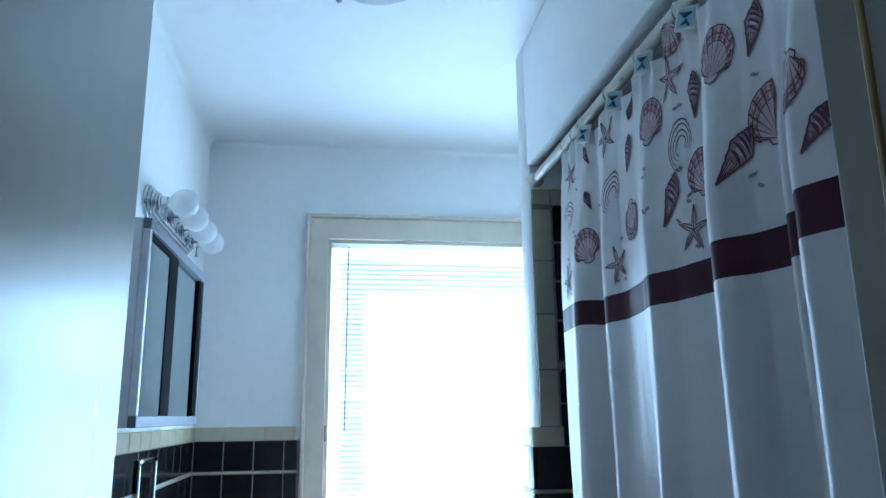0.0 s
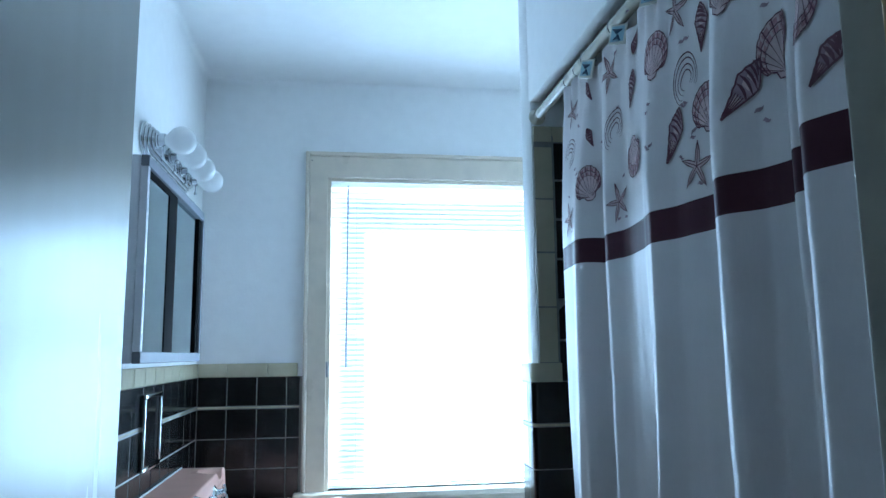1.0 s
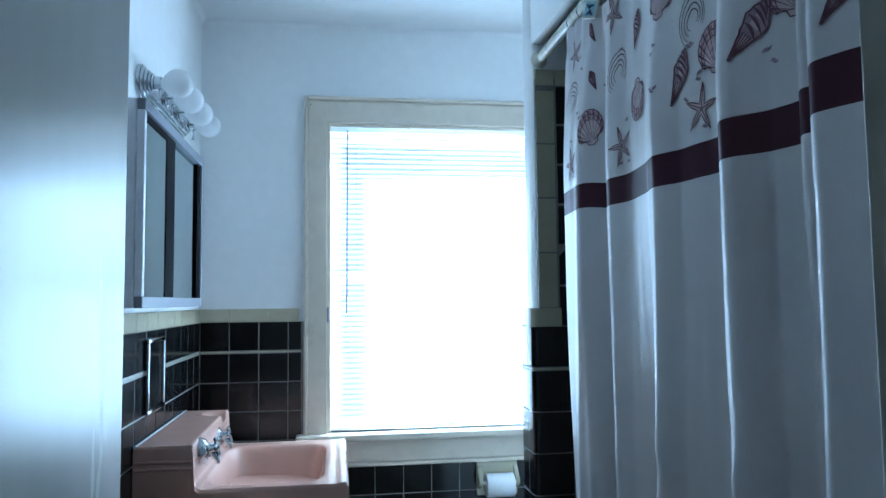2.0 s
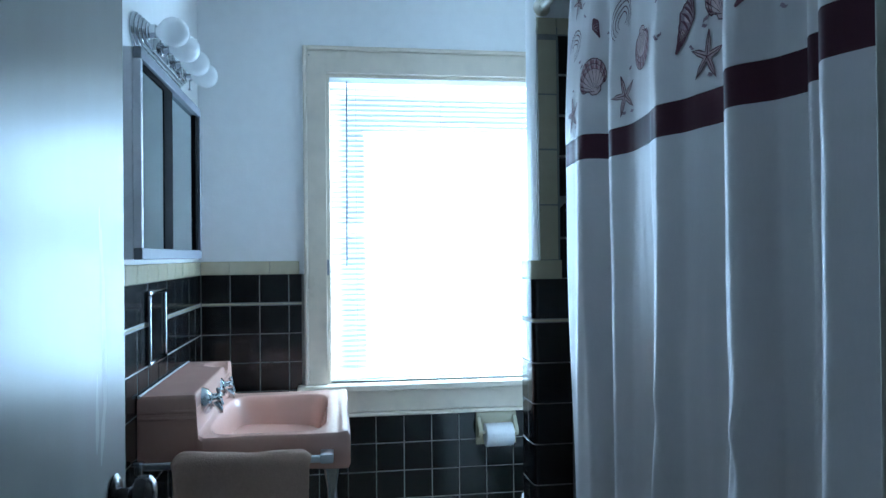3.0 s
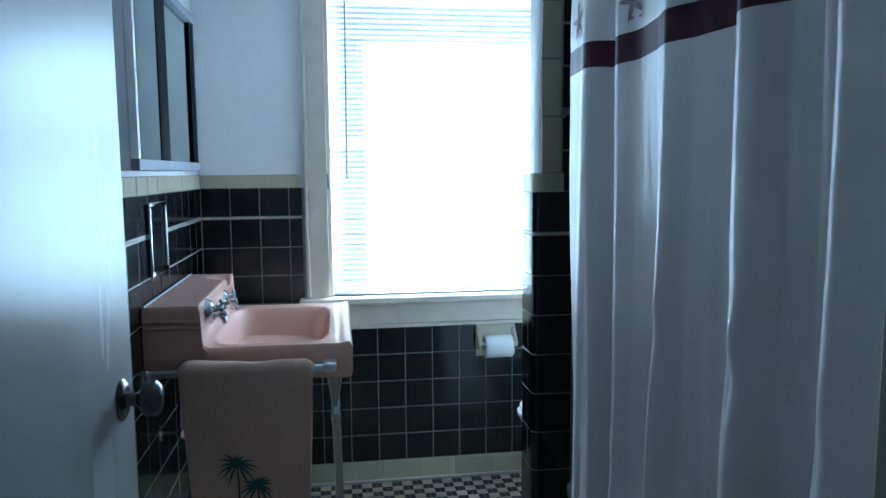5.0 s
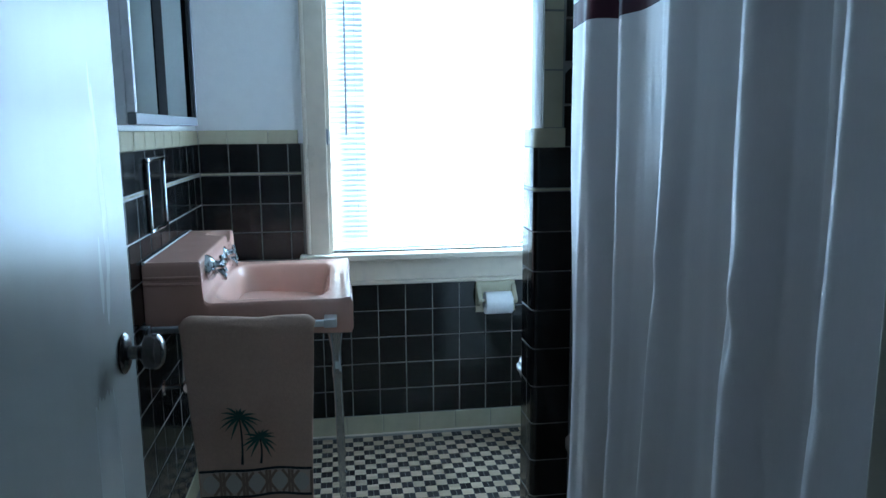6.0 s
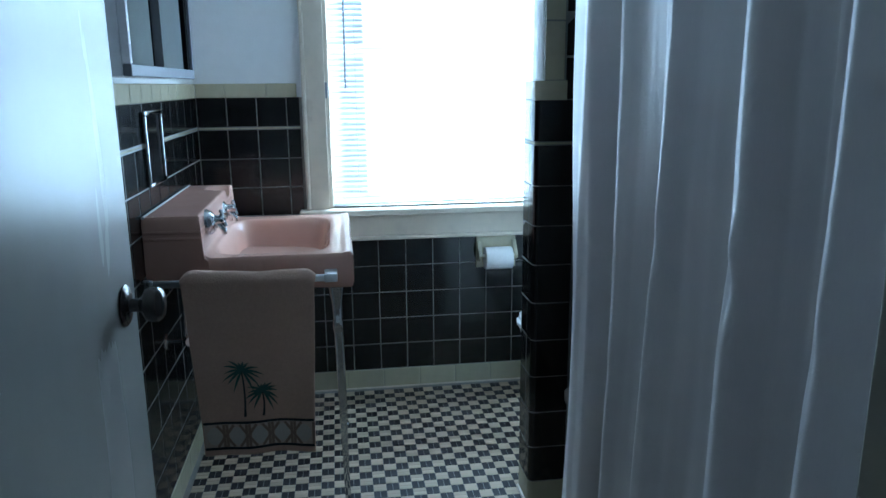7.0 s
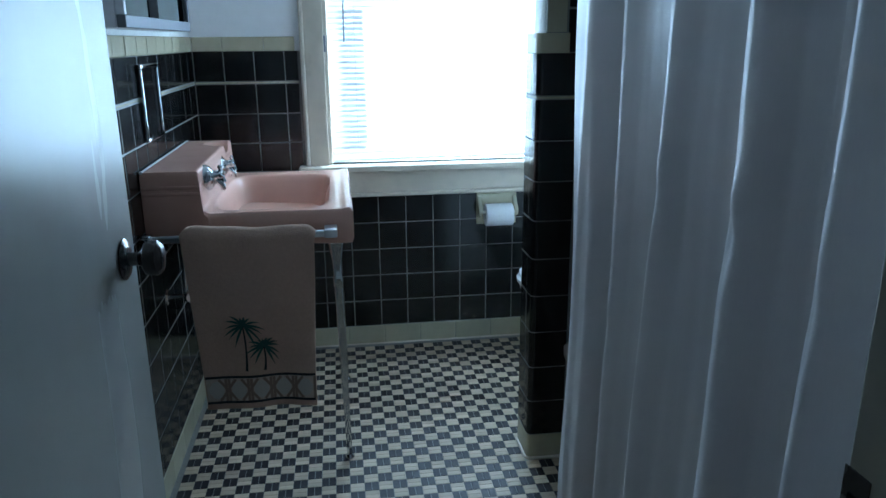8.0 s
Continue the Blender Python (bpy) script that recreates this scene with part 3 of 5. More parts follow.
for z0 in (0.868, 0.851):
    part("moulding", boxed(0.0, LEDGE_X + 0.002, SY0 - 0.003, SY1 + 0.003, z0, z0 + 0.009, bevel=0.003), PINK, sink, smooth=True)
part("caulk_line", tube([(0.004, SY0 + 0.004, LEDGE - 0.001), (0.004, SY1 - 0.004, LEDGE - 0.001)], 0.0045, 8), PORCELAIN, sink, "white caulk line against the wall", smooth=True)
part("overflow", boxed(0.300, 0.330, SY1 - 0.0595, SY1 - 0.052, 0.765, 0.772, bevel=0.002), DARK_METAL, sink)
part("drain", lathe([(0, 0.004), (0.012, 0.004), (0.024, 0.002), (0.026, 0)], Matrix.Translation((0.335, 2.017, 0.673))), CHROME, sink, smooth=True)


def tap(y, turned):
    """A wall of the ledge carries a domed escutcheon, a stem and a cross handle."""
    m = Matrix.Translation((LEDGE_X + (0.001 if y < 2 else -0.011), y, 0.876 if y < 2 else 0.855)) @ pose(0, 0, 0, 0, 78, 0)
    t = part("tap", lathe([(0, 0), (0.037, 0), (0.036, 0.008), (0.028, 0.019), (0.016, 0.024), (0.0125, 0.034), (0.0145, 0.044), (0.012, 0.050), (0, 0.052)], m, 28), CHROME, sink, "chrome tap with a cross handle", smooth=True)
    bm = bmesh.new()
    for k in range(4):
        a = radians(turned + 90 * k)
        d = Vector((math.cos(a), math.sin(a), 0))
        tube([m @ (d * 0.005 + Vector((0, 0, 0.046))), m @ (d * 0.014 + Vector((0, 0, 0.047))), m @ (d * 0.022 + Vector((0, 0, 0.046))), m @ (d * 0.026 + Vector((0, 0, 0.046)))], [0.0060, 0.0050, 0.0068, 0.004], 8, bm)
    part("handle", bm, CHROME, t, smooth=True)
    part("nozzle", tube([m @ Vector((0.004, 0, 0.022)), m @ Vector((0.020, 0, 0.034)), m @ Vector((0.032, 0, 0.040)), m @ Vector((0.044, 0, 0.038))], [0.010, 0.010, 0.0085, 0.007], 12), CHROME, t, smooth=True)


tap(1.800, 4)
tap(2.120, 0)
LX = 0.496
for y in (SY0 + 0.055, SY1 - 0.045):
    lean = lambda z: LX + 0.012 * (1 - z / 0.7)
    sq = lambda a, z: level(round_rect(lean(z) - a, lean(z) + a, y - a, y + a, a * 0.25, 2), z)
    leg = part("leg", loft(bmesh.new(), [sq(0.0080, 0.004), sq(0.0122, 0.555), sq(0.0122, 0.560), sq(0.0145, 0.566), sq(0.0145, 0.590), sq(0.0125, 0.598), sq(0.0135, 0.640), sq(0.0230, 0.698), sq(0.0235, 0.709)], True, True), CHROME, sink, "tapered square chrome leg", smooth=True)
    part("foot", lathe([(0, 0), (0.015, 0), (0.014, 0.005), (0.009, 0.012), (0, 0.012)], Matrix.Translation((lean(0), y, 0))), CHROME, leg, smooth=True)
BARY, BARZ = 1.630, 0.746
bar = part("towel_bar", boxed(0.0, 0.490, BARY - 0.006, BARY + 0.006, BARZ - 0.010, BARZ + 0.010, bevel=0.0055, seg=3), CHROME_SOFT, sink, "flat chrome towel bar", smooth=True)
part("bar_bracket", boxed(0.468, 0.503, BARY - 0.009, BARY + 0.0495, BARZ - 0.012, BARZ + 0.012, bevel=0.004), CHROME_SOFT, bar, smooth=True)
part("wall_bracket", boxed(0.0, 0.030, BARY - 0.014, BARY + 0.012, BARZ - 0.020, BARZ + 0.016, bevel=0.007, seg=3), CHROME, bar, smooth=True)

valve = holder("shutoff_valve", Matrix.Translation((0.0, 1.833, 0.520)), "chrome water shutoff valve on the tiled wall under the sink", "valve")
part("pipe", tube([(0.0, 0, 0), (0.05, 0, 0), (0.055, 0, 0.01), (0.055, 0.02, 0.165)], 0.007, 10), CHROME, valve, smooth=True)
part("handle", lathe([(0, 0), (0.016, 0), (0.018, 0.006), (0.014, 0.012), (0, 0.012)], along((0.6, -0.8, 0), (0.062, -0.004, 0))), CHROME, valve, smooth=True)
part("flange", lathe([(0, 0.0005), (0.024, 0.0005), (0.020, 0.006), (0, 0.007)], along((1, 0, 0), (0, 0, 0))), CHROME, valve, smooth=True)

# ---- towel ----
towel = holder("hand_towel", Matrix.Translation((0.0, BARY, BARZ)), "dusty pink hand towel with embroidered palm trees over a chrome bar", "towel")
TX0, TX1 = 0.104, 0.443


def towel_path(s):
    """From the back hem over the bar to the front hem, s from 0 to 1: (y, z)."""
    r, back, front = 0.017, 0.36, 0.486
    arc = math.pi * r
    d = s * (back + arc + front)
    if d < back:
        return r, -back + d
    if d < back + arc:
        a = (d - back) / r
        return r * math.cos(a), 1.1 * r * math.sin(a)
    return -r - 0.018 * (d - back - arc), -(d - back - arc)


def towel_at(u, s, lift=0.0):
    y, z = towel_path(s)
    drop = smooth_step(0.40, 1.0, s)
    x0, x1 = TX0 + 0.028 * drop, TX1 - 0.016 * drop
    tuck = 0.018 * (1 - smooth_step(0.30, 0.46, s))
    x = x0 + tuck + (x1 - x0 - 2 * tuck) * u
    wave = 0.006 * math.sin(u * 6.2 + 0.6) * drop + 0.0035 * math.sin(u * 13 + 2.2 * s) * drop + 0.003 * noise.noise((u * 3, s * 5, 1.7))
    z += 0.004 * math.sin(u * 5 + 1) * (1 - abs(2 * s - 1)) + 0.010 * drop * (1 - u)
    crown = 1 - smooth_step(0.0, 0.12, abs(s - 0.43))
    e = max(0.0, abs(2 * u - 1) - 0.86) / 0.14
    z += crown * (0.002 * math.sin(u * 8 + 0.8) + 0.001 * math.sin(u * 19) - 0.016 * e * e)
    return Vector((x, y - wave - lift, z))


bm = bmesh.new()
nu, ns, th_ = 44, 110, 0.020
front = [[bm.verts.new(towel_at(i / nu, j / ns)) for j in range(ns + 1)] for i in range(nu + 1)]
for i in range(nu):
    for j in range(ns):
        f = bm.faces.new((front[i][j], front[i + 1][j], front[i + 1][j + 1], front[i][j + 1]))
ob = part("cloth", bm, TOWEL, towel, smooth=True)
so = ob.modifiers.new("thickness", "SOLIDIFY")
so.thickness, so.offset = th_, 0.0
bv = ob.modifiers.new("soft_edges", "BEVEL")
bv.width, bv.segments = 0.006, 3
FACE = -th_ / 2 - 0.0012


def on_towel(u, h, lift=0.0):
    """A place on the front, u across from 0 to 1 and h metres above the hem."""
    s = 1 - h / (0.36 + math.pi * 0.017 + 0.486)
    return towel_at(u, s, -FACE + lift)


def strip_on_towel(bm, pts, w, lift=0.0006):
    """A flat ribbon through (u, h) places."""
    W = TX1 - TX0 - 0.04
    left, right = [], []
    for i, (u, h) in enumerate(pts):
        a, b = pts[max(i - 1, 0)], pts[min(i + 1, len(pts) - 1)]
        d = Vector(((b[0] - a[0]) * W, b[1] - a[1])).normalized()
        ww = w[i] if isinstance(w, (list, tuple)) else w
        nrm = Vector((-d.y, d.x)) * ww / 2
        left.append(bm.verts.new(on_towel(u + nrm.x / W, h + nrm.y, lift)))
        right.append(bm.verts.new(on_towel(u - nrm.x / W, h - nrm.y, lift)))
    for k in range(len(pts) - 1):
        bm.faces.new((left[k], left[k + 1], right[k + 1], right[k]))
    return bm


def across(u0, u1, h0, h1, n=24):
    return [(u0 + (u1 - u0) * k / n, h0 + (h1 - h0) * k / n) for k in range(n + 1)]


part("hem_band", strip_on_towel(bmesh.new(), across(0.012, 0.988, 0.0575, 0.0575), 0.072, 0.0002), HEM, towel, "woven cane pattern band")
for h in (0.095, 0.021):
    part("dark_stripe", strip_on_towel(bmesh.new(), across(0.008, 0.992, h, h), 0.0075), THREAD_DARK, towel)
for k in range(5):
    uc = 0.10 + 0.2 * k
    bm = bmesh.new()
    strip_on_towel(bm, [(uc - 0.066, 0.0575), (uc - 0.033, 0.0575), (uc, 0.0575), (uc + 0.033, 0.0575), (uc + 0.066, 0.0575)], [0.014, 0.044, 0.053, 0.044, 0.014], 0.0008)
    part("pale_lozenge", bm, THREAD_PALE, towel)
    bm = bmesh.new()
    ux = uc + 0.1
    for du, hh in (((-0.075, 0.075), (0.026, 0.089)), ((0.075, -0.075), (0.026, 0.089)), ((-0.014, -0.014), (0.025, 0.090)), ((0.014, 0.014), (0.025, 0.090))):
        if ux + max(du) < 0.99:
            strip_on_towel(bm, across(ux + du[0], ux + du[1], hh[0], hh[1], 5), 0.0075, 0.0013)
    if len(bm.verts):
        part("cane_cross", bm, THREAD_TAN, towel)
    else:
        bm.free()


def palm(u, h0, h1, size, seed):
    r = random.Random(seed)
    bm = bmesh.new()
    strip_on_towel(bm, [(u + 0.012 * math.sin(k * 0.5), h0 + (h1 - h0) * k / 6) for k in range(7)], [0.007, 0.0055, 0.005, 0.0045, 0.0045, 0.004, 0.004], 0.0010)
    trunk = part("palm_trunk", bm, THREAD_DARK, towel, "dark embroidered trunk")
    bm = bmesh.new()
    for k in range(14):
        a = radians(-55 + 290 * k / 13 + r.uniform(-6, 6))
        L = size * r.uniform(0.85, 1.1) * (0.75 if 60 < math.degrees(a) < 120 else 1)
        pts = []
        for j in range(6):
            t = j / 5
            pts.append((u + 0.006 + L * t * math.cos(a) / 0.31, h1 + L * t * math.sin(a) - 0.35 * L * t * t))
        strip_on_towel(bm, pts, [0.0016, 0.0050, 0.0068, 0.0058, 0.0034, 0.0006], 0.0014 + 0.0001 * k)
    part("palm_frond", bm, THREAD_GREEN, trunk, "green embroidered fronds")


palm(0.385, 0.112, 0.245, 0.054, 3)
palm(0.545, 0.112, 0.186, 0.046, 8)

# ---- mirror cabinet and lamp ----
CX, CY0, CY1, CZ0, CZ1 = 0.091, 1.392, 2.108, 1.271, 1.747
cab = holder("medicine_cabinet", Matrix.Translation((-0.007, 0, 0)), "grey metal medicine cabinet with two sliding mirror doors", "cabinet")
part("body", boxed(0.0, CX - 0.012, CY0, CY1, CZ0, CZ1, bevel=0.003), CABINET, cab)
fw = 0.026
for y0, y1, z0, z1 in ((CY0, CY1, CZ1 - fw, CZ1), (CY0, CY1, CZ0, CZ0 + fw)):
    part("frame_rail", boxed(CX - 0.0115, CX + 0.007, y0, y1, z0, z1, bevel=0.002), ALU, cab)
for y0, y1, mt in ((CY0, CY0 + 0.018, CABINET), (CY1 - 0.012, CY1, ALU)):
    part("frame_stile", boxed(CX - 0.0115, CX + 0.006, y0, y1, CZ0 + fw + 0.0005, CZ1 - fw - 0.0005, bevel=0.002), mt, cab)
for y0, y1, x, top in ((CY0 + 0.0185, 1.648, CX - 0.004, 0.016), (1.746, CY1 - 0.045, CX - 0.008, 0.001)):
    part("mirror_door", boxed(x - 0.003, x, y0, y1, CZ0 + fw, CZ1 - fw - top), MIRROR, cab, "silvered sliding mirror")
# The dark gap between the mirrors is put in as a black strip.
part("door_gap_shade", boxed(CX - 0.0105, CX - 0.002, 1.649, 1.745, CZ0 + fw + 0.0005, CZ1 - fw - 0.0005), BLACK_STRIP, cab, "black strip for the shaded gap between the sliding mirrors")
part("track", boxed(CX - 0.0105, CX - 0.001, CY0 + 0.0185, 1.6485, CZ1 - fw - 0.0155, CZ1 - fw - 0.0005), BLACK_STRIP, cab, "black track")
part("track", boxed(CX - 0.0105, CX - 0.0015, CY1 - 0.0445, CY1 - 0.0125, CZ0 + fw + 0.0005, CZ1 - fw - 0.0005), BLACK_STRIP, cab, "black track")
for z in (1.33, 1.35, 1.36):
    part("vent_slot", boxed(0.02, 0.05, CY0 - 0.0008, CY0 + 0.001, z, z + 0.004), ALU, cab)

part("screw", lathe([(0, 0), (0.004, 0), (0.003, 0.002), (0, 0.0025)], along((0, -1, 0), (0.045, CY0, 1.505)), 10), DARK_METAL, cab)
LZ = 1.876
lamp = holder("vanity_light", Matrix.Translation((-0.007, 0, 0)), "chrome vanity light bar with four frosted globe bulbs, unlit", "wall lamp")
for k, (h, d0, d1) in enumerate(((0.050, 0.0, 0.010), (0.044, 0.0105, 0.018), (0.037, 0.0185, 0.026), (0.030, 0.0265, 0.034))):
    outline = lambda inset, x: [(x, a, b) for a, b in round_rect(1.666 + 0.008 * k + inset, 2.246 - 0.008 * k - inset, LZ - h + inset, LZ + h - inset, (h - inset) * 0.98, 10)]
    part("back_plate", loft(bmesh.new(), [outline(0, d0), outline(0, d1 - 0.004), outline(0.0015, d1 - 0.001), outline(0.004, d1)], True, True), CHROME, lamp, smooth=True)
for k in range(4):
    y = 1.717 + 0.158 * k
    b = part("globe_bulb", lathe([(0.0, 0.0), (0.012, 0.001), (0.014, 0.008), (0.0225, 0.016), (0.033, 0.027), (0.0385, 0.040), (0.0395, 0.052), (0.036, 0.066), (0.028, 0.078), (0.015, 0.086), (0.0, 0.0885)], along((1, 0, 0), (0.051, y, LZ)), 28), BULB, lamp, "white frosted glass globe", smooth=True)
    part("socket", lathe([(0, 0.0), (0.024, 0.0), (0.024, 0.004), (0.019, 0.006), (0.019, 0.021), (0.015, 0.022)], along((1, 0, 0), (0.0345, y, LZ)), 24), CHROME, lamp, smooth=True)
    part("pull_knob", tube([(0.05, y, LZ - 0.018), (0.05, y, LZ - 0.040), (0.05, y, LZ - 0.050)], [0.0025, 0.0025, 0.006], 8), CHROME, lamp, smooth=True)

# ceiling lamp
cl = holder("ceiling_light", Matrix.Translation((0.60, 1.32, CEIL)), "round white flush ceiling light", "ceiling lamp")
part("pan", lathe([(0, -0.0005), (0.142, -0.0005), (0.145, -0.008), (0.140, -0.020), (0.12, -0.026), (0, -0.026)], Matrix(), 48), PORCELAIN, cl, smooth=True)
part("shade", lathe([(0.112, -0.027), (0.112, -0.036), (0.10, -0.048), (0.06, -0.055), (0, -0.057)], Matrix(), 40), BULB, cl, smooth=True)
part("thumb_screw", lathe([(0, 0), (0.004, 0), (0.004, 0.012), (0.010, 0.013), (0.010, 0.018), (0, 0.019)], along((-0.6, 0.8, 0), (-0.084, 0.110, -0.024)), 12), CHROME, cl, smooth=True)

# ---- niche in the left wall ----
NY0, NY1, NZ0, NZ1 = 1.787, 1.982, 0.977, 1.184
niche = holder("recessed_wall_panel", Matrix.Translation((0.0, 0, 0)), "chrome framed black panel set in the tiled wall", "wall panel")
for y0, y1, z0, z1 in ((NY0, NY1, NZ1 - 0.012, NZ1), (NY0, NY1, NZ0, NZ0 + 0.012), (NY0, NY0 + 0.012, NZ0 + 0.0125, NZ1 - 0.0125), (NY1 - 0.012, NY1, NZ0 + 0.0125, NZ1 - 0.0125)):
    part("frame_bar", boxed(0.0006, 0.013, y0, y1, z0, z1, bevel=0.003), CHROME, niche, smooth=True)
part("panel", boxed(0.0006, 0.005, NY0 + 0.0125, NY1 - 0.0125, NZ0 + 0.0125, NZ1 - 0.0125, bevel=0.002), BLACK, niche, "glossy black panel")

# ---- curtain rod, rings and shower curtain ----
RX, RZ = 1.082, 1.953
rod = holder("curtain_rod", Matrix.Translation((RX, 0, RZ)), "ivory shower curtain rod across the tub alcove", "curtain rod")
part("tube", lathe([(0, FRONT1 + 0.004), (0.0135, FRONT1 + 0.004), (0.0135, 1.6325), (0, 1.6325)], along((0, 1, 0), (0, 0, 0)), 20), RODM, rod, smooth=True)
for y, s in ((1.6355, -1), (FRONT1 + 0.001, 1)):
    part("end_cap", lathe([(0, 0), (0.024, 0), (0.022, 0.006), (0.016, 0.014), (0.0155, 0.028), (0, 0.028)], along((0, s, 0), (0, y, 0)), 20), RODM, rod, smooth=True)



def fold_plan(upper):
    """Knots of the curtain's plan, from its far edge to its near one; the folds change between the rod and the floor."""
    knots = [(1.394, 1.070), (1.382, 1.064), (1.352, 1.059), (1.23, 1.050)]
    # each fold: ridge place, how far it stands out, depth and width of the hollow behind it, fall of the panel before it
    for ry, rx, deep, wide, fall in ((1.084, 1.060, 0.040, 0.072, 0.016), (0.855, 1.049, 0.012 if upper else 0.040, 0.052, 0.025), (0.607, 1.037, 0.052, 0.056, 0.040),
                                     (0.455, 1.052 if upper else 1.080, 0.030 if upper else 0.004, 0.042, 0.0), (0.366, 1.004, 0.050 if upper else 0.080, 0.044, 0.0)):
        knots += [(ry + wide, rx + deep), (ry + 0.60 * wide, rx + min(deep * 0.5, 0.0145)), (ry + 0.3 * wide, rx + min(deep * 0.22, 0.0050)), (ry, rx), (ry - 0.014, rx + 0.003)]
        if fall:
            knots.append((ry - 0.064, rx + fall))
    return knots + [(0.315, 1.022), (0.27, 1.048), (0.225, 1.082), (0.190, 1.072)]


FOLDS = fold_plan(False)


def monotone(v, knots):
    """Cubic through the knots with no overshoot."""
    ys_, xs_ = [k[0] for k in knots], [k[1] for k in knots]
    if v >= ys_[0]:
        return xs_[0]
    if v <= ys_[-1]:
        return xs_[-1]
    i = next(k for k in range(len(ys_) - 1) if ys_[k] >= v >= ys_[k + 1])
    slope = lambda k: (xs_[k + 1] - xs_[k]) / (ys_[k + 1] - ys_[k])

    def tangent(k):
        if k in (0, len(ys_) - 1):
            return 0.0
        a, b = slope(k - 1), slope(k)
        return 0.0 if a * b <= 0 else 2 * a * b / (a + b)
    h = ys_[i + 1] - ys_[i]
    t = (v - ys_[i]) / h
    return ((1 + 2 * t) * (1 - t) ** 2 * xs_[i] + t * (1 - t) ** 2 * h * tangent(i) + t * t * (3 - 2 * t) * xs_[i + 1] + t * t * (t - 1) * h * tangent(i + 1))


CUR_Y0, CUR_Y1, CUR_B, CUR_T = FOLDS[-1][0], FOLDS[0][0], 0.055, 1.932
NY = 520
plan_y = [CUR_Y1 + (CUR_Y0 - CUR_Y1) * k / NY for k in range(NY + 1)]
plan_x = [monotone(v, FOLDS) for v in plan_y]
UPPER = fold_plan(True)
upper_x = [monotone(v, UPPER) for v in plan_y]   # some folds open out towards the rod
arc = [0.0]
for k in range(NY):
    arc.append(arc[-1] + math.hypot(plan_y[k + 1] - plan_y[k], plan_x[k + 1] - plan_x[k]))


LEAN = ([0.364, 0.607, 0.855, 1.084], [0.018, 0.006, 0.052, 0.0])     # how far each ridge leans on its way down


def curtain_at(s, z, lift=0.0):
    """A place on the curtain, s metres along the cloth from its far edge, at height z."""
    s = min(max(s, 0.0), arc[-1])
    lo = int(np.searchsorted(arc, s))
    lo = min(max(lo, 1), NY)
    t = (s - arc[lo - 1]) / max(1e-9, arc[lo] - arc[lo - 1])
    y = plan_y[lo - 1] + (plan_y[lo] - plan_y[lo - 1]) * t
    x = plan_x[lo - 1] + (plan_x[lo] - plan_x[lo - 1]) * t
    x += (upper_x[lo - 1] + (upper_x[lo] - upper_x[lo - 1]) * t - x) * smooth_step(0.95, 1.45, z)
    dx, dy = plan_x[lo] - plan_x[lo - 1], plan_y[lo] - plan_y[lo - 1]
    n = Vector((dy, -dx, 0)).normalized()
    top = smooth_step(1.55, 1.95, z)
    x = x + (1.079 - x) * 0.75 * top
    w = smooth_step(0.5, 1.4, y)
    far = smooth_step(1.05, 1.36, y)
    y += float(np.interp(y, *LEAN)) * (1 - far) * smooth_step(1.35, 0.45, z) - far * (0.050 * smooth_step(1.30, 0.70, z) - 0.022 * smooth_step(0.5, 0.1, z)) - 0.02 * w * top
    y -= 0.011 * math.exp(-((y - 0.612) / 0.07) ** 2 - ((z - 1.05) / 0.14) ** 2)
    y -= 0.016 * math.exp(-((y - 1.07) / 0.06) ** 2 - ((z - 0.82) / 0.25) ** 2)
    z += 0.014 * smooth_step(1.12, 1.22, y) * math.exp(-((z - 1.495) / 0.08) ** 2)
    x += 0.004 * noise.noise((y * 6, z * 1.6, 3.1)) + 0.0013 * noise.noise((y * 20, z * 2.2, 8.1)) + 0.0004 * noise.noise((y * 55, z * 5, 2.4)) + 0.018 * smooth_step(0.8, 0.1, z) * -0.4
    for yc, a, sway in ((1.262, 0.008, 0.3), (1.175, 0.005, 1.9), (0.972, 0.002, 1.1), (0.745, 0.006, 2.3), (0.690, 0.003, 0.2), (0.530, 0.004, 3.0), (0.300, 0.004, 1.4)):
        x -= a * (0.6 + 0.4 * math.sin(z * 2.3 + sway)) * math.exp(-((y - yc - 0.012 * math.sin(z * 3.1 + sway)) / 0.022) ** 2)
    near = max(math.exp(-((y - r) / 0.03) ** 2) for r in (1.084, 0.865, 0.610, 0.370))
    x += 0.0016 * near * noise.noise((y * 12, z * 9, 5.5)) + 0.0010 * near * noise.noise((y * 25, z * 24, 1.5))
    # small gathers under the hem
    x -= 0.005 * smooth_step(1.80, 1.93, z) * math.sin(y * 118 + 2.0 * noise.noise((y * 7, 0.3, 6.2)))
    # creases at mid height
    for cy, cz, a in ((0.868, 1.03, 0.004), (0.604, 1.03, 0.008), (1.080, 0.70, 0.003), (0.370, 1.01, 0.004)):
        x -= a * math.exp(-((y - cy) / 0.018) ** 2 - ((z - cz) / 0.035) ** 2)
        x += a * math.exp(-((y - cy - 0.012) / 0.018) ** 2 - ((z - cz + 0.045) / 0.05) ** 2)
    return Vector((x, y, z)) + n * lift


HOOKS = [1.204, 1.038, 0.874, 0.714, 0.555, 0.395, 1.267, 1.339]
BAND0, BAND1 = 1.468, 1.522


def dip(y):
    d = min(abs(y - h) for h in HOOKS)
    return -0.028 * smooth_step(0.0, 0.07, d)


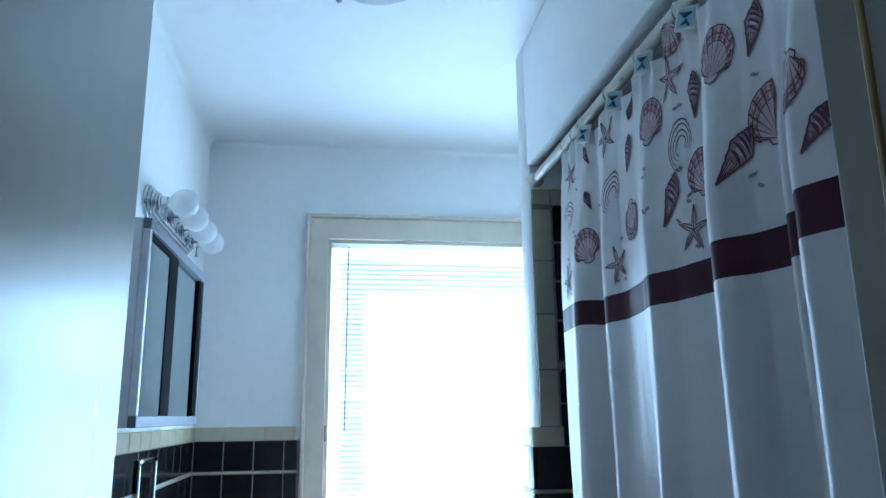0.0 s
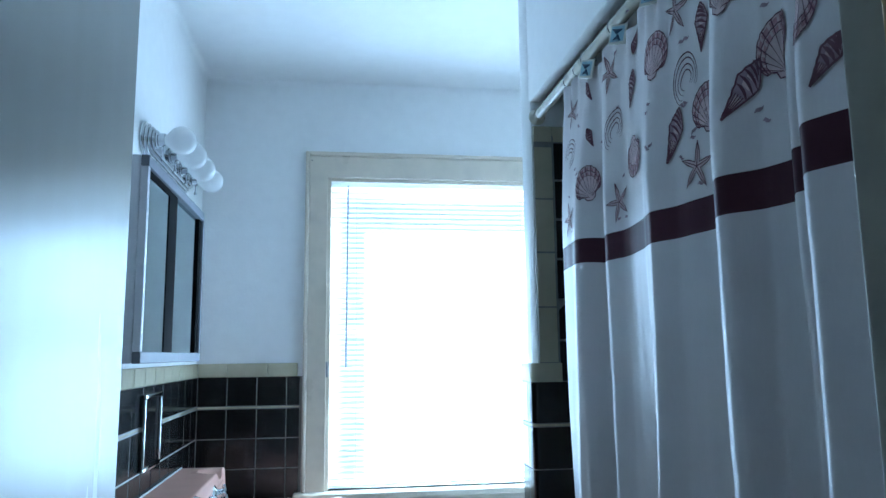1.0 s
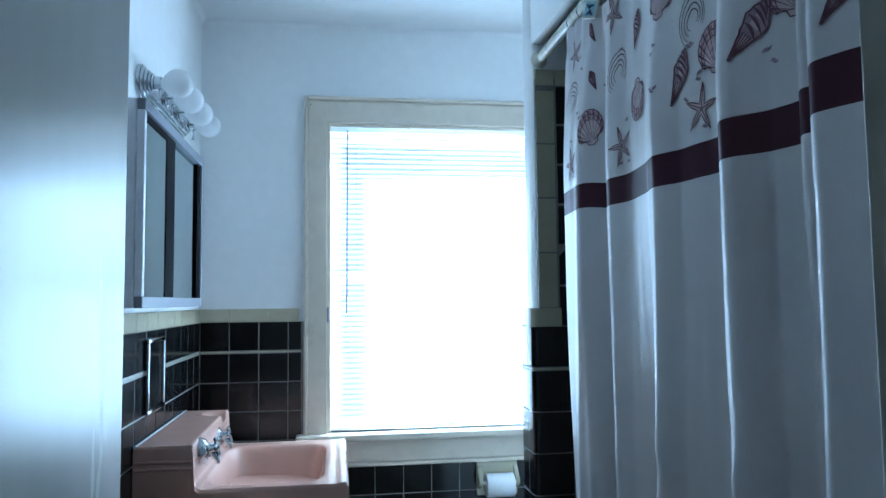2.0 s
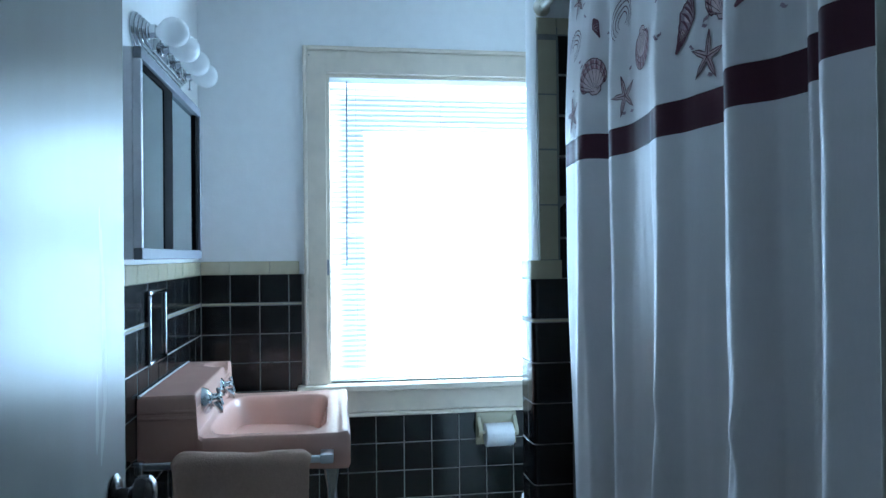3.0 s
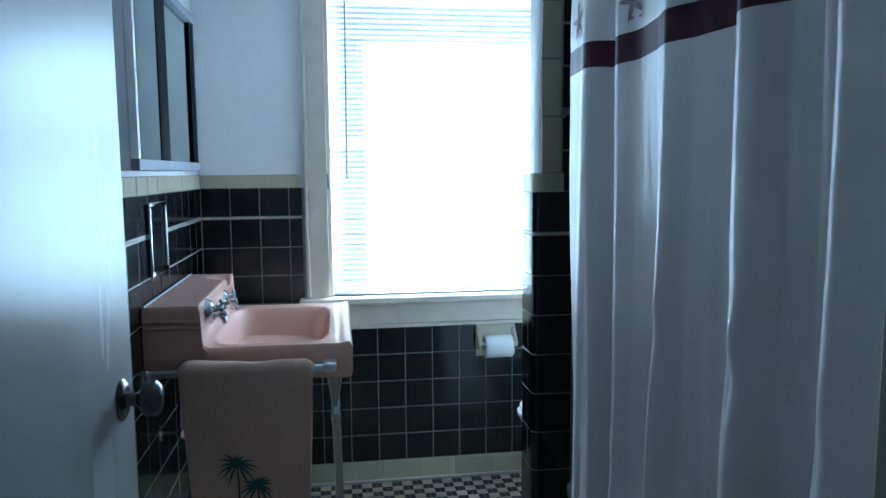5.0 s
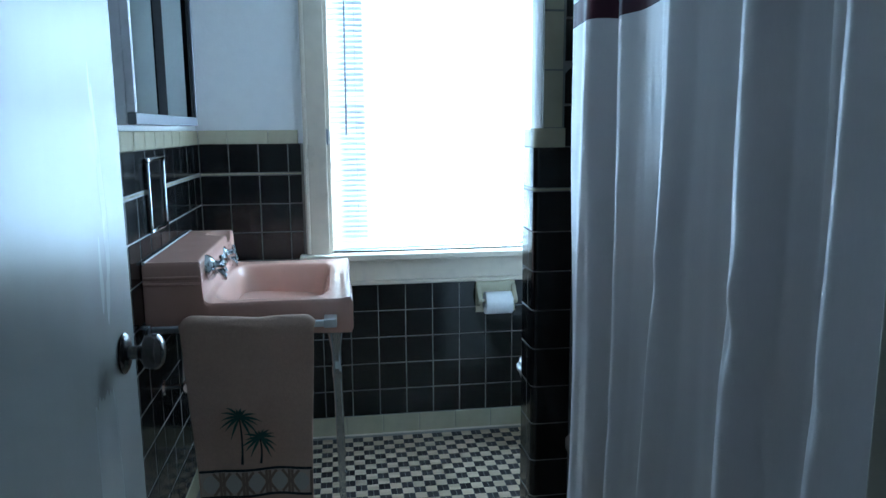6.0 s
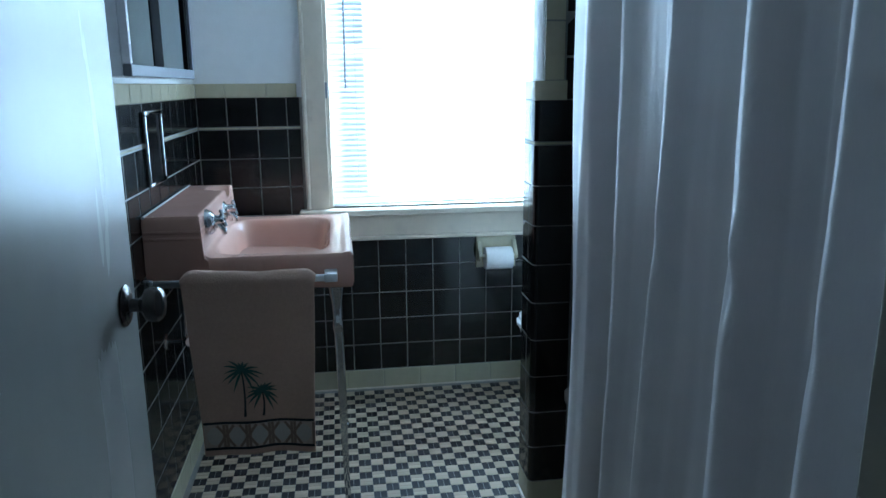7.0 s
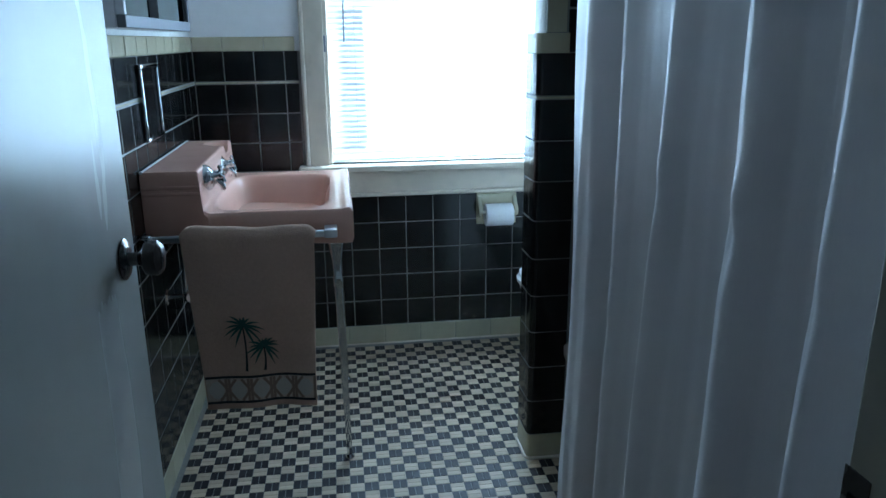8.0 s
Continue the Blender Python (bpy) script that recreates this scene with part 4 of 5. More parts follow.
bm = bmesh.new()
zs = [CUR_B + (BAND0 - CUR_B) * k / 70 for k in range(71)] + [BAND0 + (BAND1 - BAND0) * k / 6 for k in range(1, 7)] + [BAND1 + (CUR_T - BAND1) * k / 34 for k in range(1, 35)]
cols = 330
net = []
for i in range(cols + 1):
    s = arc[-1] * i / cols
    row = []
    for z in zs:
        p = curtain_at(s, z)
        if z > 1.85:
            p.z += dip(p.y) * smooth_step(1.85, CUR_T, z)
        row.append(bm.verts.new(p))
    net.append(row)
for i in range(cols):
    for j in range(len(zs) - 1):
        f = bm.faces.new((net[i][j], net[i][j + 1], net[i + 1][j + 1], net[i + 1][j]))
        f.material_index = 1 if BAND0 - 1e-6 < zs[j] < BAND1 - 1e-6 else 0
curtain = holder("shower_curtain", Matrix(), "white shower curtain with plum seashell prints and a plum band", "shower curtain")
cloth = part("cloth", bm, [CLOTH, BAND], curtain, smooth=True)


def print_poly(bm, pts, s0, z0, lift, mat, centre=None):
    """A filled shape on the cloth, fanned from its centre in rings so that it follows the folds."""
    n = len(pts)
    c = centre or (sum(p[0] for p in pts) / n, sum(p[1] for p in pts) / n)
    rings = []
    for f in (1.0, 0.75, 0.5, 0.25):
        rings.append([bm.verts.new(curtain_at(s0 + c[0] + (a - c[0]) * f, z0 + c[1] + (b - c[1]) * f, lift)) for a, b in pts])
    mid = bm.verts.new(curtain_at(s0 + c[0], z0 + c[1], lift))
    for r0, r1 in zip(rings, rings[1:]):
        for k in range(n):
            bm.faces.new((r0[k], r0[(k + 1) % n], r1[(k + 1) % n], r1[k])).material_index = mat
    for k in range(n):
        bm.faces.new((rings[-1][k], rings[-1][(k + 1) % n], mid)).material_index = mat


def print_line(bm, pts, w, s0, z0, lift, mat=1):
    n = len(pts)
    a_, b_ = [], []
    for i, p in enumerate(pts):
        q, r = pts[max(i - 1, 0)], pts[min(i + 1, n - 1)]
        d = Vector((r[0] - q[0], r[1] - q[1]))
        d = d.normalized() if d.length > 1e-9 else Vector((1, 0))
        ww = (w[i] if isinstance(w, (list, tuple)) else w) / 2
        a_.append(bm.verts.new(curtain_at(s0 + p[0] - d.y * ww, z0 + p[1] + d.x * ww, lift)))
        b_.append(bm.verts.new(curtain_at(s0 + p[0] + d.y * ww, z0 + p[1] - d.x * ww, lift)))
    for k in range(n - 1):
        bm.faces.new((a_[k], a_[k + 1], b_[k + 1], b_[k])).material_index = mat


def turned_by(pts, deg):
    c, s = math.cos(radians(deg)), math.sin(radians(deg))
    return [(a * c - b * s, a * s + b * c) for a, b in pts]


LIFT = 0.0013


def scallop(s0, z0, h, deg, seed):
    r = random.Random(seed)
    bm = bmesh.new()
    R = h * 0.5
    edge = []
    for k in range(49):
        a = radians(-62 + 304 * k / 48)
        rad = R * (1 + 0.035 * abs(math.sin(k * math.pi / 3.2))) * (1 if 0.05 < k / 48 < 0.95 else 0.86)
        edge.append((rad * 1.02 * math.cos(a), rad * math.sin(a)))
    base = [(-0.16 * h, -0.50 * h), (0.0, -0.56 * h), (0.16 * h, -0.50 * h)]
    print_poly(bm, turned_by(edge + base, deg), s0, z0, LIFT, 0, turned_by([(0, -0.1 * h)], deg)[0])
    print_line(bm, turned_by(edge + base + edge[:1], deg), 0.0022, s0, z0, LIFT + 0.0005)
    for k in range(2, 47, 4):
        e = edge[k]
        pts = [(e[0] * t, -0.46 * h + (e[1] + 0.46 * h) * t) for t in (0.12, 0.35, 0.6, 0.8, 0.99)]
        print_line(bm, turned_by(pts, deg), [0.0005, 0.0008, 0.0013, 0.0018, 0.0022], s0, z0, LIFT + 0.0006)
    for k in range(5, 44, 4):
        a, b = edge[k - 1], edge[k + 2]
        out = lambda e, f: (e[0] * f, -0.46 * h + (e[1] + 0.46 * h) * f)
        for f0, f1 in ((0.72, 0.81), (0.86, 0.96)):
            print_poly(bm, turned_by([out(a, f0), out(b, f0), out(b, f1), out(a, f1)], deg), s0, z0, LIFT + 0.0003, 2)
    for f, w in ((0.70, 0.0015), (0.84, 0.0020)):
        print_line(bm, turned_by([(e[0] * f, -0.46 * h + (e[1] + 0.46 * h) * f) for e in edge[4:45]], deg), w, s0, z0, LIFT + 0.0007)
    part("shell_print", bm, [PRINT_FILL, PRINT_LINE, PRINT_MID], curtain, "plum scallop shell print")


def conch(s0, z0, h, deg, seed):
    bm = bmesh.new()
    half = lambda t: 0.25 * h * ((t / 0.34) ** 0.75 if t < 0.34 else max(0.0, (1 - t) / 0.66) ** 1.15) + 0.008 * h
    right = [(half(k / 14), h * (0.5 - k / 14)) for k in range(15)]
    left = [(-0.85 * half(k / 14) * (1.0 + 0.08 * math.sin(k * 2.6)), h * (0.5 - k / 14)) for k in range(14, -1, -1)]
    print_poly(bm, turned_by(right + left, deg), s0, z0, LIFT, 0)
    print_line(bm, turned_by(right + left + right[:1], deg), 0.0032, s0, z0, LIFT + 0.0005)
    for t in (0.14, 0.22, 0.31, 0.42, 0.54):
        w = half(t)
        print_line(bm, turned_by([(w * q, h * (0.5 - t) - 0.07 * h * q + 0.05 * h * (1 - q * q)) for q in (-0.82, -0.4, 0, 0.4, 0.95)], deg), [0.001, 0.004, 0.005, 0.0045, 0.001], s0, z0, LIFT + 0.0006)
    for t0, t1 in ((0.24, 0.30), (0.36, 0.44), (0.60, 0.80)):
        print_poly(bm, turned_by([(half(t0) * -0.35, h * (0.5 - t0)), (half(t0) * 0.45, h * (0.5 - t0) - 0.02 * h), (half(t1) * 0.5, h * (0.5 - t1) - 0.02 * h), (half(t1) * -0.3, h * (0.5 - t1))], deg), s0, z0, LIFT + 0.0003, 2)
    for q in (-0.45, -0.1, 0.25, 0.55):
        print_line(bm, turned_by([(half(t) * q, h * (0.5 - t)) for t in (0.58, 0.7, 0.82, 0.95)], deg), 0.0018, s0, z0, LIFT + 0.0007)
    part("shell_print", bm, [PRINT_DARK, PRINT_LINE, PRINT_FILL], curtain, "dark plum spiral shell print")


def starfish(s0, z0, h, deg, seed):
    bm = bmesh.new()
    pts, R = [], h * 0.54
    for k in range(5):
        a = radians(90 + 72 * k)
        pts += [(R * math.cos(a + 0.05), R * math.sin(a + 0.05)), (0.58 * R * math.cos(a + 0.20), 0.58 * R * math.sin(a + 0.20)), (0.21 * R * math.cos(a + 0.628), 0.21 * R * math.sin(a + 0.628)), (0.58 * R * math.cos(a + 1.10), 0.58 * R * math.sin(a + 1.10))]
    print_poly(bm, turned_by(pts, deg), s0, z0, LIFT, 0)
    for k in range(5):
        a = radians(90 + 72 * k)
        print_line(bm, turned_by([(0, 0), (0.5 * R * math.cos(a + 0.03), 0.5 * R * math.sin(a + 0.03)), (R * math.cos(a + 0.05), R * math.sin(a + 0.05))], deg), [0.002, 0.0016, 0.001], s0, z0, LIFT + 0.0006)
    print_line(bm, turned_by(pts + pts[:1], deg), 0.0022, s0, z0, LIFT + 0.0005)
    part("starfish_print", bm, [PRINT_FILL, PRINT_LINE], curtain, "plum starfish print")


def swirl(s0, z0, h, deg, seed):
    bm = bmesh.new()
    for f in (1.0, 0.82, 0.6, 0.4):
        pts = [(0.5 * h * f * 1.15 * math.cos(a) - 0.05 * h * (1 - f), 0.5 * h * f * (0.8 + 0.12 * math.cos(2 * a + f * 3)) * math.sin(a) - 0.14 * h * (1 - f)) for a in (radians(-100 + 290 * k / 26) for k in range(27))]
        print_line(bm, turned_by(pts, deg), [0.0008 + 0.0018 * math.sin(math.pi * k / 26) for k in range(27)], s0, z0, LIFT, 0)
    part("shell_print", bm, [PRINT_LINE], curtain, "plum outline clam print")


def dash(s0, z0, w, deg):
    bm = bmesh.new()
    print_line(bm, turned_by([(-w / 2, 0), (-w / 4, 0.002), (0, 0), (w / 4, -0.001), (w / 2, 0.001)], deg), [0.001, 0.005, 0.006, 0.004, 0.001], s0, z0, LIFT, 0)
    part("fleck_print", bm, [PRINT_DARK], curtain)


# prints: metres along the cloth from its far edge, height, size, turn
for i, (u, z, h, deg) in enumerate([(0.888, 1.803, 0.082, -14), (1.168, 1.652, 0.068, 160), (0.990, 1.674, 0.084, 8), (0.608, 1.799, 0.080, -8), (0.196, 1.655, 0.077, 20), (0.477, 1.648, 0.074, 185), (0.753, 1.660, 0.074, 5), (0.691, 1.914, 0.058, 160)]):
    scallop(u, z, h, deg, i)
for i, (u, z, h, deg) in enumerate([(0.661, 1.639, 0.094, -26), (0.920, 1.634, 0.094, -42), (0.466, 1.784, 0.072, -14), (0.485, 1.872, 0.050, 160), (0.205, 1.757, 0.050, 30), (1.214, 1.580, 0.060, -40), (0.973, 1.805, 0.078, -20), (0.200, 1.863, 0.056, 35), (0.752, 1.789, 0.078, -6)]):
    conch(u, z, h, deg, i)
for i, (u, z, h, deg) in enumerate([(0.090, 1.848, 0.074, 12), (0.102, 1.586, 0.086, 10), (0.391, 1.579, 0.078, 14), (0.716, 1.574, 0.076, -10), (0.357, 1.855, 0.082, 20), (0.685, 1.846, 0.080, -8)]):
    starfish(u, z, h, deg, i)
for i, (u, z, h, deg) in enumerate([(0.086, 1.750, 0.074, 5), (0.375, 1.732, 0.074, 60), (0.698, 1.724, 0.074, 70)]):
    swirl(u, z, h, deg, i)
rnd = random.Random(12)
for u, z in ((0.127, 1.830), (0.144, 1.799), (0.096, 1.645), (0.154, 1.686), (0.138, 1.700), (0.310, 1.710), (0.247, 1.738), (0.411, 1.628), (0.389, 1.772), (0.586, 1.700), (0.594, 1.714), (0.593, 1.635), (0.604, 1.637), (0.678, 1.597), (0.716, 1.633), (0.711, 1.622),
             (0.698, 1.683), (0.691, 1.681), (0.750, 1.643), (0.745, 1.656), (0.710, 1.788), (0.698, 1.787), (0.665, 1.893), (0.465, 1.942), (0.388, 1.886), (0.966, 1.738), (0.944, 1.601), (0.955, 1.583), (1.163, 1.630), (1.154, 1.698), (0.388, 1.546), (0.418, 1.545), (0.722, 1.545), (0.127, 1.550), (0.736, 1.893)):
    dash(u, z, rnd.uniform(0.012, 0.021), rnd.uniform(-30, 40))

ring_thing = holder("curtain_hook", Matrix.Translation((RX, HOOKS[0], RZ)), "wire curtain hook with a square tile charm painted blue", "curtain hook", group="curtain hooks on the rod")
hook_wire = part("wire", tube([(0.0185 * math.cos(a) * 1.0, 0.004 * math.sin(2 * a), 0.0185 * math.sin(a) - 0.004) for a in (2 * math.pi * k / 22 for k in range(22))], 0.0013, 6, closed=True), CHROME, ring_thing, smooth=True)
charm_m = pose(-0.016, -0.034, -0.044, 16, 0, 30)
bm = boxed(-0.003, 0.003, -0.020, 0.020, -0.021, 0.021, bevel=0.003)
bm.transform(charm_m)
charm = part("charm", bm, CHARM, ring_thing, "square cream tile charm", smooth=True)
bm = boxed(-0.0042, -0.0031, -0.015, 0.015, -0.016, 0.016, bevel=0.0004)
bm.transform(charm_m)
part("picture", bm, CHARM_BLUE, charm, "small blue painted square")
bm = bmesh.new()
tube([(-0.0046, 0.012, 0.010), (-0.0046, 0.002, 0.004), (-0.0046, -0.010, 0.008)], [0.001, 0.005, 0.0015], 8, bm)
tube([(-0.0046, 0.008, -0.012), (-0.0046, -0.002, -0.006), (-0.0046, -0.008, -0.014)], [0.001, 0.0045, 0.0015], 8, bm)
bm.transform(charm_m)
part("mark", bm, CHARM_MARK, charm)
for y in HOOKS[1:6]:
    copy_thing(ring_thing, pose(RX, y, RZ, rnd.uniform(-8, 8), 0, rnd.uniform(-9, 14)))
for y in HOOKS[6:]:
    bare = holder("curtain_hook", pose(RX, y, RZ, 0, 0, 20), "bare wire curtain hook on an ivory rod", "curtain hook", group="curtain hooks on the rod")
    wire = new("wire", hook_wire.data)
    wire.parent = bare

# ---- tiles ----
def tile_mesh(name, w, h, d, mat, r=0.0022):
    """A glazed tile: w along x, h along z, face towards -y."""
    bm = boxed(0, w, -d, 0, 0, h)
    es = [e for e in bm.edges if all(abs(v.co.y + d) < 1e-6 for v in e.verts)]
    bmesh.ops.bevel(bm, geom=es, offset=r, segments=1, affect="EDGES")
    me = bpy.data.meshes.new(name)
    bm.to_mesh(me)
    bm.free()
    me.materials.append(mat)
    return me


TILE_CACHE = {}
jit = random.Random(21)


def lay(name, parent, w, h, m, mat, d=0.0075):
    key = (name, round(w, 4), round(h, 4), mat.name)
    if key not in TILE_CACHE:
        TILE_CACHE[key] = tile_mesh(name, w, h, d, mat)
    ob = new(name, TILE_CACHE[key])
    ob.parent = parent
    ob.matrix_local = m @ pose(0, jit.uniform(-0.0004, 0.0004), 0, jit.uniform(-0.25, 0.25), 0, jit.uniform(-0.25, 0.25))
    return ob


def row_heights():
    """Courses of the wainscot from the base up: (z, height, kind)."""
    out = [(BASE_H + GAP + PZ * k, PZ - GAP, "wall_tile") for k in range(9)]
    out.append((BASE_H + 9 * PZ + GAP, LINER - GAP, "liner_tile"))
    out.append((BASE_H + 9 * PZ + LINER + GAP, PZ - GAP, "wall_tile"))
    return out


def backing(name, b):
    tagged(part(name, boxed(*b), GROUT), "pale grout bed behind the wall tiles", "trim", kind="structure")


def cut(a0, a1, pitch, start=0.0):
    """Tile spans along a wall from a0 to a1 on a grid that passes through start."""
    k = math.floor((a0 - start) / pitch)
    out = []
    while True:
        u0, u1 = max(a0, start + k * pitch), min(a1, start + (k + 1) * pitch)
        if u0 >= a1 - 0.004:
            break
        if u1 - u0 > 0.008:
            out.append((u0, u1))
        k += 1
    return out


backing("trim_grout_back", (-0.008, RIGHT, BACK + 0.0012, BACK + 0.0078, 0, 0.66))
backing("trim_grout_back_upper", (-0.008, WIN_L - 0.09, BACK + 0.0012, BACK + 0.0078, 0.66, CAP0))
backing("trim_grout_left", (-0.0078, -0.0012, FRONT1, BACK, 0, CAP0))
# back wall
to_back = lambda x, z: Matrix.Translation((x, BACK + 0.0075, z))
for z, h, kind in row_heights():
    right = RIGHT if z < 0.64 else WIN_L - 0.098
    for u0, u1 in cut(0.0, right, PX if kind == "wall_tile" else 0.152, -0.003 if kind == "wall_tile" else 0.0):
        lay(kind, wall_back, u1 - u0 - 0.0016, h + GAP - 0.0016, to_back(u0 + 0.0008, z - GAP + 0.0016), BLACK if kind == "wall_tile" else CREAM)
for u0, u1 in cut(0.0, RIGHT, 0.152, 0.07):
    lay("base_tile", wall_back, u1 - u0 - 0.0012, BASE_H, to_back(u0, 0.0), CREAM, 0.0085)
for u0, u1 in cut(0.0, WIN_L - 0.107, 0.152, -0.045):
    lay("cap_tile", wall_back, u1 - u0 - 0.0012, CAP1 - CAP0 - 0.001, to_back(u0, CAP0), CREAM, 0.0095)
# left wall
to_left = lambda y, z: Matrix.Translation((-0.0075, y, z)) @ pose(0, 0, 0, 0, 0, 90)
for z, h, kind in row_heights():
    for u0, u1 in cut(FRONT1 + 0.02, BACK - 0.001, P if kind == "wall_tile" else 0.152, BACK):
        if u1 > NY0 + 0.004 and u0 < NY1 - 0.004 and z + h > NZ0 + 0.004 and z < NZ1 - 0.004 and kind == "liner_tile":
            for a, b in ((u0, NY0), (NY1, u1)):
                if b - a > 0.01:
                    lay(kind, wall_left, b - a - GAP, h, to_left(a + GAP / 2, z), CREAM)
            continue
        lay(kind, wall_left, u1 - u0 - 0.0033, h + 0.0003, to_left(u0 + 0.00165, z - 0.00015), BLACK if kind == "wall_tile" else CREAM)
for u0, u1 in cut(FRONT1 + 0.02, BACK - 0.009, 0.152, BACK):
    lay("base_tile", wall_left, u1 - u0 - 0.0012, BASE_H, to_left(u0, 0.0), CREAM, 0.0085)
for u0, u1 in cut(FRONT1 + 0.02, BACK - 0.010, P, BACK):
    lay("cap_tile", wall_left, u1 - u0 - 0.0012, CAP1 - CAP0 - 0.001, to_left(u0, CAP0), CREAM, 0.0095)


# partition: near face towards the tub, rounded corner, and the end face
def corner_tile(name, w_near, w_end, h, mat, r=0.016):
    """An L of glazed tile that turns round the outer corner; origin at the corner, near face towards -y, end face towards -x."""
    d = 0.008
    outer = [(w_near, 0.0)] + [(r - r * math.sin(a), r - r * math.cos(a)) for a in (math.pi / 2 * k / 6 for k in range(7))] + [(0.0, w_end)]
    inner = [(w_near, d), (d + 0.006, d), (d, d + 0.006), (d, w_end)]
    poly = outer + inner[::-1]
    bm = bmesh.new()
    rings = [level(poly, 0.0), level(poly, h)]
    loft(bm, rings)
    bm.faces.new([v for v in bm.verts if abs(v.co.z) < 1e-7][:len(poly)][::-1])
    bm.faces.new([v for v in bm.verts if abs(v.co.z - h) < 1e-7][:len(poly)])
    bmesh.ops.recalc_face_normals(bm, faces=bm.faces)
    me = bpy.data.meshes.new(name)
    bm.to_mesh(me)
    bm.free()
    me.materials.append(mat)
    me.shade_smooth()
    me.set_sharp_from_angle(angle=radians(35))
    return me


TX, TY = 1.047, 1.636                        # outer tiled corner
END_W = 0.055
backing("trim_grout_tub", (PART_X + 0.003, RIGHT, TY + 0.0009, PART_N - 0.0003, 0, 1.90))
c_tile = corner_tile("wall_tile", P - GAP, END_W, PZ - 0.0028, BLACK)
c_liner = corner_tile("liner_tile", P - GAP, END_W, LINER - GAP, CREAM)
c_base = corner_tile("base_tile", P - GAP, END_W, BASE_H, CREAM)
c_cap = corner_tile("cap_tile", 0.085, END_W, CAP1 - CAP0 - 0.001, CREAM)
to_near = lambda x, z: Matrix.Translation((x, TY + 0.0078, z))
to_end = lambda y, z: Matrix.Translation((TX + 0.0078, y, z)) @ pose(0, 0, 0, 0, 0, -90)


def put(name, me, z):
    ob = new(name, me)
    ob.parent = partition
    ob.matrix_local = Matrix.Translation((TX + jit.uniform(-0.0004, 0.0004), TY + jit.uniform(-0.0004, 0.0004), z))


bed = new("trim_grout_corner", corner_tile("grout_bed", P, 0.12, CAP0, GROUT, 0.0155))
bed.location = (TX + 0.0007, TY + 0.0007, 0)
tagged(bed, "pale grout bed behind the wall tiles", "trim", kind="structure")
put("base_tile", c_base, 0.0)
put("cap_tile", c_cap, CAP0)
for z, h, kind in row_heights():
    put(kind, c_tile if kind == "wall_tile" else c_liner, z)
    mt = BLACK if kind == "wall_tile" else CREAM
    u = TY + END_W + GAP
    lay(kind, partition, PART_F - u, h + GAP - 0.0008, to_end(PART_F, z - GAP + 0.0008), mt)
    for u0, u1 in cut(TX + P, RIGHT, P, TX):
        lay(kind, partition, u1 - u0 - GAP, h, to_near(u0 + GAP / 2, z), mt)
lay("base_tile", partition, PART_F - TY - END_W - 0.001, BASE_H, to_end(PART_F, 0.0), CREAM)
lay("cap_tile", partition, PART_F - TY - END_W - 0.001, CAP1 - CAP0 - 0.001, to_end(PART_F, CAP0), CREAM)
# above the wainscot: cream edge strip, black field and cream top course
STRIP0, STRIP1, TOPZ = PART_X + 0.003, 1.125, 1.880
z = CAP1
while z < TOPZ - 0.02:
    h = min(0.1525, TOPZ - z)
    ob = lay("edge_tile", partition, STRIP1 - STRIP0 - 0.0012, h - 0.0012, to_near(STRIP0, z), CREAM)
    z += 0.1525
lay("edge_tile", partition, STRIP1 - STRIP0 - 0.0012, 0.047, to_near(STRIP0, TOPZ), CREAM)
for u0, u1 in cut(STRIP1, RIGHT, 0.152, STRIP1):
    lay("cap_tile", partition, u1 - u0 - 0.0012, 0.047, to_near(u0, TOPZ), CREAM)
z = CAP0
while z < TOPZ - 0.01:
    h = min(P, TOPZ - z)
    for u0, u1 in cut(STRIP1, RIGHT, P, STRIP1):
        if z + h > CAP0 + 0.01:
            lay("wall_tile", partition, u1 - u0 - GAP, h - GAP, to_near(u0 + GAP / 2, z + GAP / 2), BLACK)
    z += P

part("caulk_bead", tube([(TX - 0.001, PART_F, 0.002), (TX - 0.001, TY + 0.014, 0.002), (TX + 0.004, TY + 0.004, 0.002), (TX + 0.014, TY - 0.001, 0.002), (1.15, TY - 0.001, 0.002)], 0.006, 8), TRIM, partition, "white caulk along the floor", smooth=True)
part("caulk_bead", tube([(0.0, BACK - 0.001, 0.001), (RIGHT, BACK - 0.001, 0.001)], 0.004, 8), TRIM, wall_back, "white caulk along the floor", smooth=True)

# ---- mosaic floor ----
S = 0.0410
CXF, CYF = 0.4465, 1.691                      # centre of one dark square


